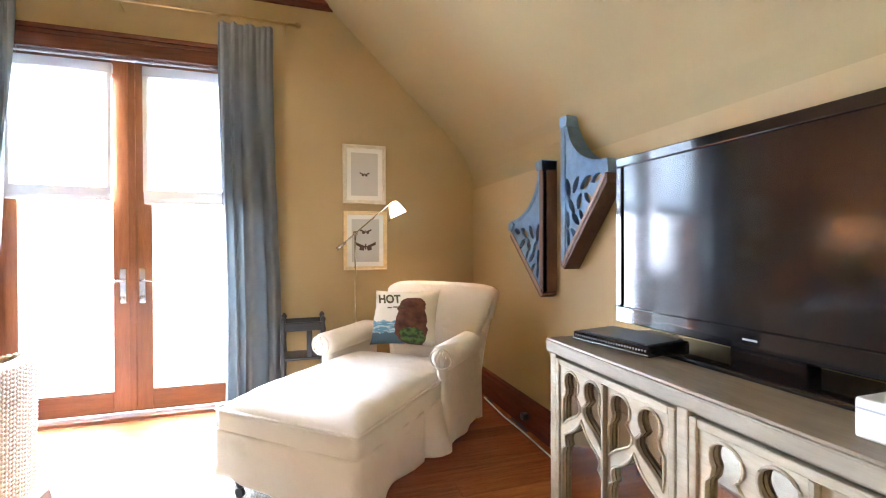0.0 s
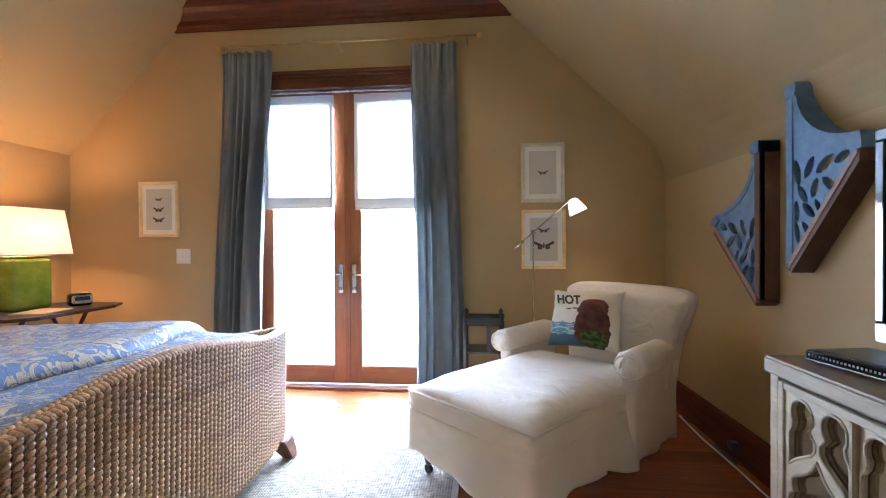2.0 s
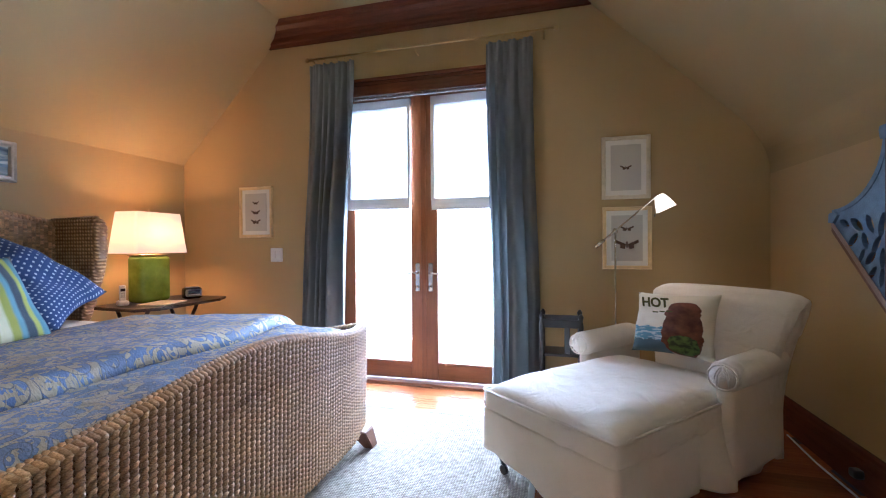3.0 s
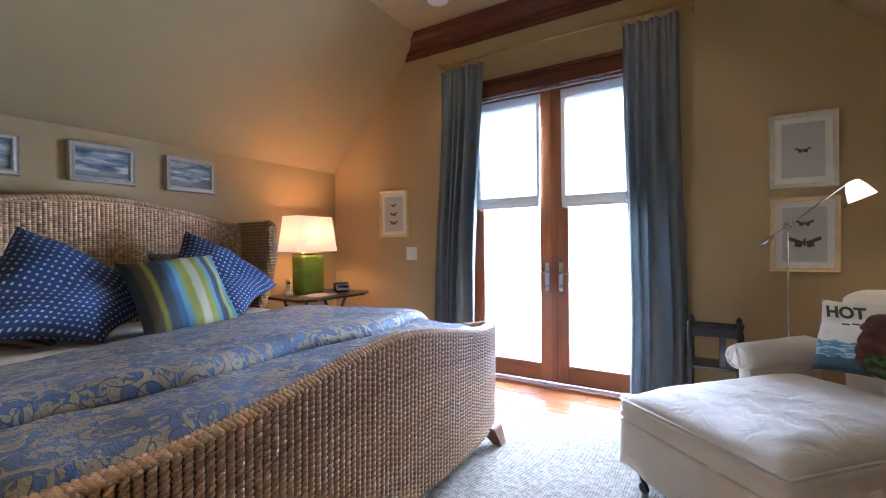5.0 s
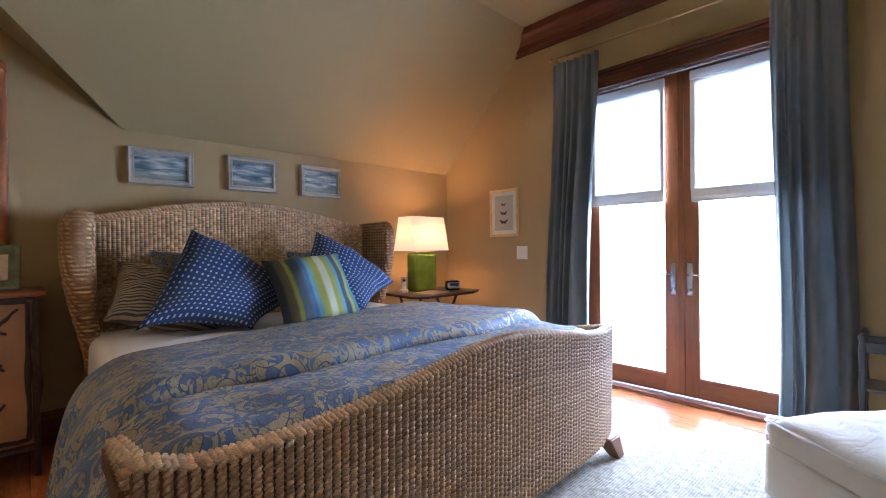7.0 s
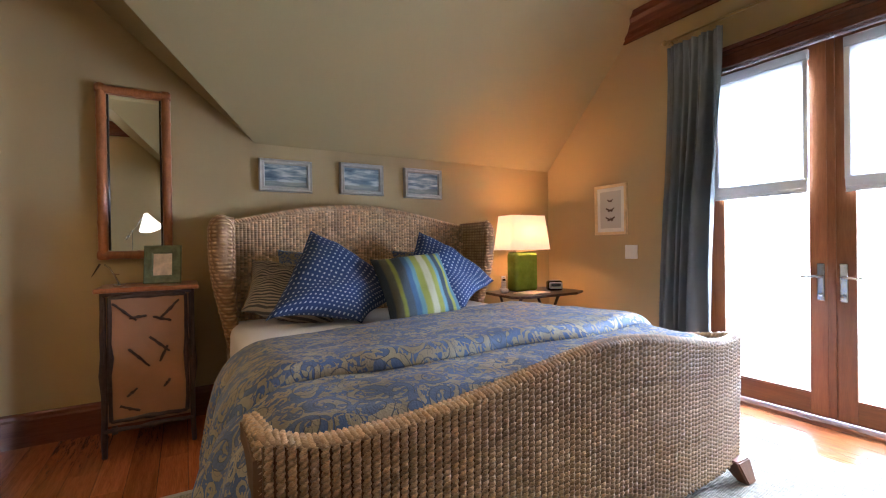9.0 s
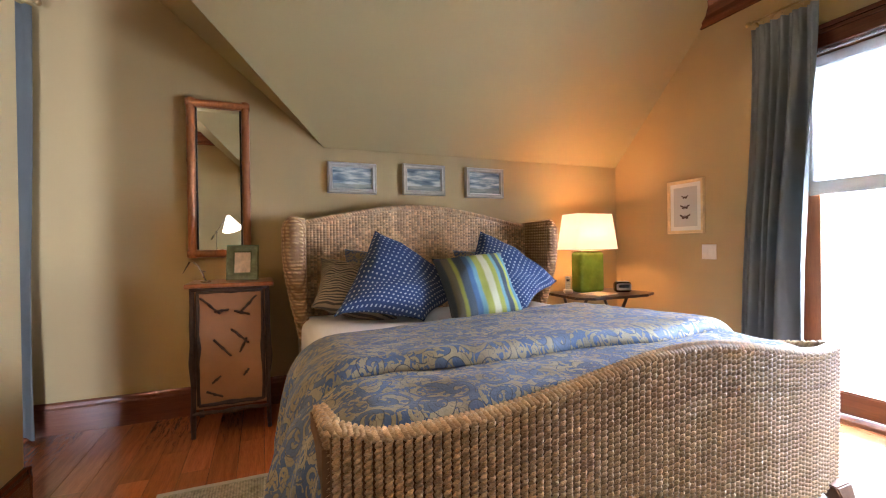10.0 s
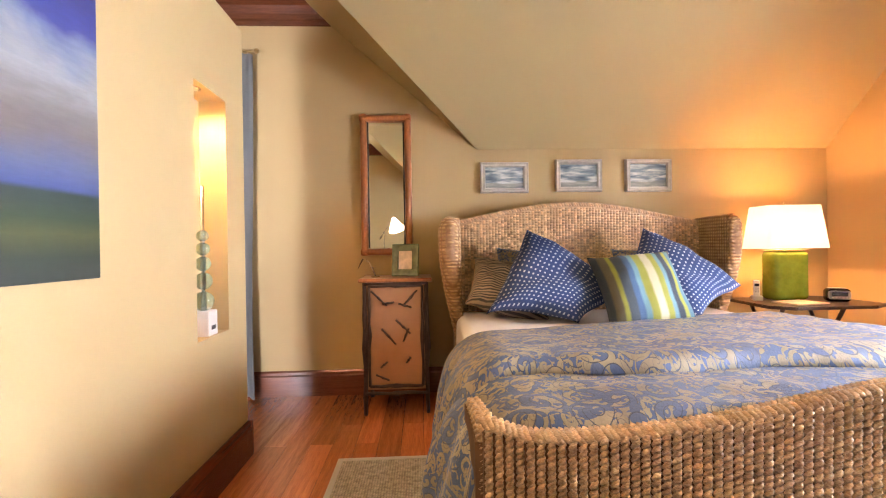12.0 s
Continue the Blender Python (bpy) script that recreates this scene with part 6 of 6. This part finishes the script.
def tracery_door(y0, y1):
    d = thing("door", 0, 0, 0, 0, "mirrored door with pierced gothic tracery")
    d.parent = con
    x = GX0 + 0.028
    W = y1 - y0
    z0, z1 = 0.085, GZ - 0.062
    part("mirror_panel", box(x - 0.002, x + 0.004, y0 + 0.01, y1 - 0.01, z0 + 0.01, z1 - 0.01), ANTIQUE, d, "antiqued mirror panel")
    fr = bmesh.new()
    for a, b, c, e in ((y0, y0 + 0.022, z0, z1), (y1 - 0.022, y1, z0, z1), (y0 + 0.022, y1 - 0.022, z1 - 0.022, z1), (y0 + 0.022, y1 - 0.022, z0, z0 + 0.022)):
        box(x - 0.024, x - 0.003, a, b, c, e, 0.004, bm=fr)
    part("door_frame", fr, WASH, d)
    q = (W - 0.05) / 4
    plate = part("tracery", box(x - 0.017, x - 0.004, y0 + 0.02, y1 - 0.02, z0 + 0.02, z1 - 0.02), WASH, d, "pierced gothic tracery board")
    # one cutter for each opening, taken away in turn
    cuts = []
    for i in range(4):
        cy = y0 + 0.025 + q * (i + 0.5)
        o = 1 if i % 2 else -1
        cy -= o * 0.004
        # a round eye running into a leaf that hangs towards the outer post
        r, zc = q * 0.34, z1 - 0.072
        eye = [(cy + o * r * math.sin(radians(a)), zc + r * math.cos(radians(a))) for a in range(-142, 143, 15)]
        leaf = [(0.30, -0.118), (0.40, -0.135), (0.41, -0.165), (0.41, -0.20), (0.39, -0.226), (0.20, -0.205), (-0.05, -0.185), (-0.28, -0.168), (-0.40, -0.150), (-0.40, -0.130), (-0.30, -0.118)]
        poly = eye + [(cy + o * q * p, z1 + z) for p, z in leaf]
        cuts.append(poly if o < 0 else poly[::-1])
    for i in range(2):
        a, b = y0 + 0.036 + 2 * q * i, y0 + 0.014 + 2 * q * (i + 1)
        m, h = (a + b) / 2, (b - a) / 2
        # ogee arch with a cusp at each springing
        side = [(1.0, -0.335), (0.93, -0.31), (0.80, -0.298), (0.86, -0.28), (0.84, -0.262), (0.70, -0.248), (0.50, -0.236), (0.32, -0.222), (0.17, -0.205), (0.06, -0.186)]
        arch = [(a, z0 + 0.035), (b, z0 + 0.035)] + [(m + h * p, z1 + z) for p, z in side] + [(m, z1 - 0.175)]
        cuts.append(arch + [(m - h * p, z1 + z) for p, z in side[::-1]])
    cutter = bmesh.new()
    for poly in cuts:
        prism(poly, 'x', x - 0.03, x + 0.01, cutter)
    bmesh.ops.recalc_face_normals(cutter, faces=cutter.faces)
    cm = bpy.data.meshes.new("cut")
    cutter.to_mesh(cm)
    cutter.free()
    co = new("cut", cm)
    md = plate.modifiers.new("pierce", 'BOOLEAN')
    md.object, md.operation, md.solver, md.use_self = co, 'DIFFERENCE', 'EXACT', True
    bpy.context.view_layer.update()
    done = bpy.data.meshes.new_from_object(plate.evaluated_get(bpy.context.evaluated_depsgraph_get()))
    plate.modifiers.clear()
    plate.data = done
    bpy.data.objects.remove(co)
    for k, poly in enumerate(cuts):
        bm = bmesh.new()
        tube([(x - 0.0175, p[0], p[1]) for p in poly], 0.0045, 6, bm, closed=True)
        part("moulding", bm, WASH, d)
    for yy in (y0 + 0.025 + 2 * q,):
        bm = bmesh.new()
        tracery_bar(bm, [(yy, z0 + 0.02), (yy, z1 - 0.02)], x - 0.014, 0.009)
        part("mullion", bm, WASH, d)
    return d


first = tracery_door(GY0 + 0.03 + 0.02, GY0 + 0.03 + dw - 0.02)
for i in range(1, DOORS):
    copy_thing(first, Matrix.Translation((0, dw * i, 0)))

# ---- television and devices ----
tv = thing("television", 0, 0, 0, 0, "large black flat-screen television, switched off", "television")
tv.matrix_world = pose(1.15, 1.387, 0, 0, 0, 1.4) @ pose(-1.15, -1.387, 0)
TX, TY0, TY1, T0, T1 = 1.15, 0.30, 1.387, 0.872, 1.49
part("housing", box(TX, TX + 0.075, TY0, TY1, T0, T1, 0.012, 3), TVGLOSS, tv, "gloss black housing")
for y0, y1, z0, z1 in ((TY0, TY1, T1 - 0.035, T1), (TY0, TY1, T0, T0 + 0.06), (TY0, TY0 + 0.03, T0 + 0.06, T1 - 0.035), (TY1 - 0.03, TY1, T0 + 0.06, T1 - 0.035)):
    part("bezel", box(TX - 0.014, TX + 0.002, y0, y1, z0, z1, 0.004), TVGLOSS, tv)
part("screen", box(TX - 0.006, TX + 0.001, TY0 + 0.028, TY1 - 0.028, T0 + 0.058, T1 - 0.033), TVSCREEN, tv, "dark reflective screen")
part("brand_mark", box(TX - 0.0155, TX - 0.0135, 0.85, 0.89, T0 + 0.028, T0 + 0.033), GREYP, tv)
part("neck", box(TX + 0.0, TX + 0.06, 0.74, 0.94, GZ + 0.012, T0 + 0.02, 0.008), TVGLOSS, tv)
part("foot", box(TX - 0.11, TX + 0.13, 0.48, 1.20, GZ, GZ + 0.016, 0.007, 3), TVGLOSS, tv, "gloss black stand foot")
lt2 = thing("media_player", 1.03, 1.215, GZ, 10, "flat black media player with ribbed front edge", "media player")
part("body", box(-0.085, 0.11, -0.16, 0.15, 0.004, 0.036, 0.006), TVGLOSS, lt2)
part("lid", box(-0.07, 0.10, -0.145, 0.135, 0.036, 0.040, 0.003), BLACK, lt2)
part("front_trim", box(-0.0875, -0.0845, -0.156, 0.146, 0.008, 0.013, 0.001), CHROME, lt2, "thin silver line")
for k in range(28):
    part("rib", box(-0.0880, -0.0845, -0.148 + 0.0104 * k, -0.1435 + 0.0104 * k, 0.021, 0.027, 0.001, 1), GREYP, lt2)
wb = thing("white_box", 0.99, 0.45, GZ, 0, "small white electronics box with a dark port", "electronics box")
part("case", box(-0.06, 0.10, -0.12, 0.065, 0.0, 0.072, 0.006), SWITCHP, wb)
part("lid_groove", box(-0.062, -0.059, -0.115, 0.06, 0.052, 0.055), GREYP, wb)
part("port", box(-0.063, -0.059, -0.03, 0.005, 0.016, 0.03), BLACK, wb)

# small block on the floor by the curtain
PALEB = cloth("pale_blue_canvas", (0.62, 0.70, 0.73), 0.8, 200, 0.06, 0.3)
ds = thing("door_stop", -0.505, 3.19, 0, 12, "pale blue block with a grey base on the floor", "door stop")
part("body", box(-0.05, 0.05, -0.04, 0.04, 0.03, 0.125, 0.014, 3), PALEB, ds, smooth=True)
part("base", box(-0.054, 0.054, -0.044, 0.044, 0.0, 0.03, 0.004), GREYP, ds, "grey base")

# cable along the baseboard
cb = thing("power_cable", 0, 0, 0, 0, "white cable lying along the baseboard", "cable")
part("cord", tube([(1.30, 3.05, 0.012), (1.285, 2.7, 0.006), (1.29, 2.4, 0.006), (1.28, 2.0, 0.006), (1.30, 1.6, 0.006), (1.31, 1.43, 0.006)], 0.005, 6), SWITCHP, cb, smooth=True)
part("plug", box(1.295, 1.336, 2.42, 2.47, 0.07, 0.11, 0.008), BLACK, cb)

# ---- floor boards ----
import itertools

bw = 0.135
rnd = random.Random(21)
LENGTHS = (0.62, 0.9, 1.27, 1.55, 1.8, 2.05, 2.4)
PLANKS = {L: finish("board", box(0, L - 0.002, 0, bw - 0.0014, -0.018, 0.0, 0.0012, 1), PLANK) for L in LENGTHS}
ROOM = XT - XH
FULL = [c for n in (3, 4) for c in itertools.product(LENGTHS, repeat=n) if ROOM - 0.06 < sum(c) <= ROOM + 0.04]
rows = int((YD + 0.02 - YB) / bw)
for r in range(rows + 1):
    x = XH
    for L in rnd.choice(FULL):
        ob = new("board", PLANKS[L])
        ob.parent = floor_ob
        ob.location = (x, YB + r * bw, 0)
        x += L
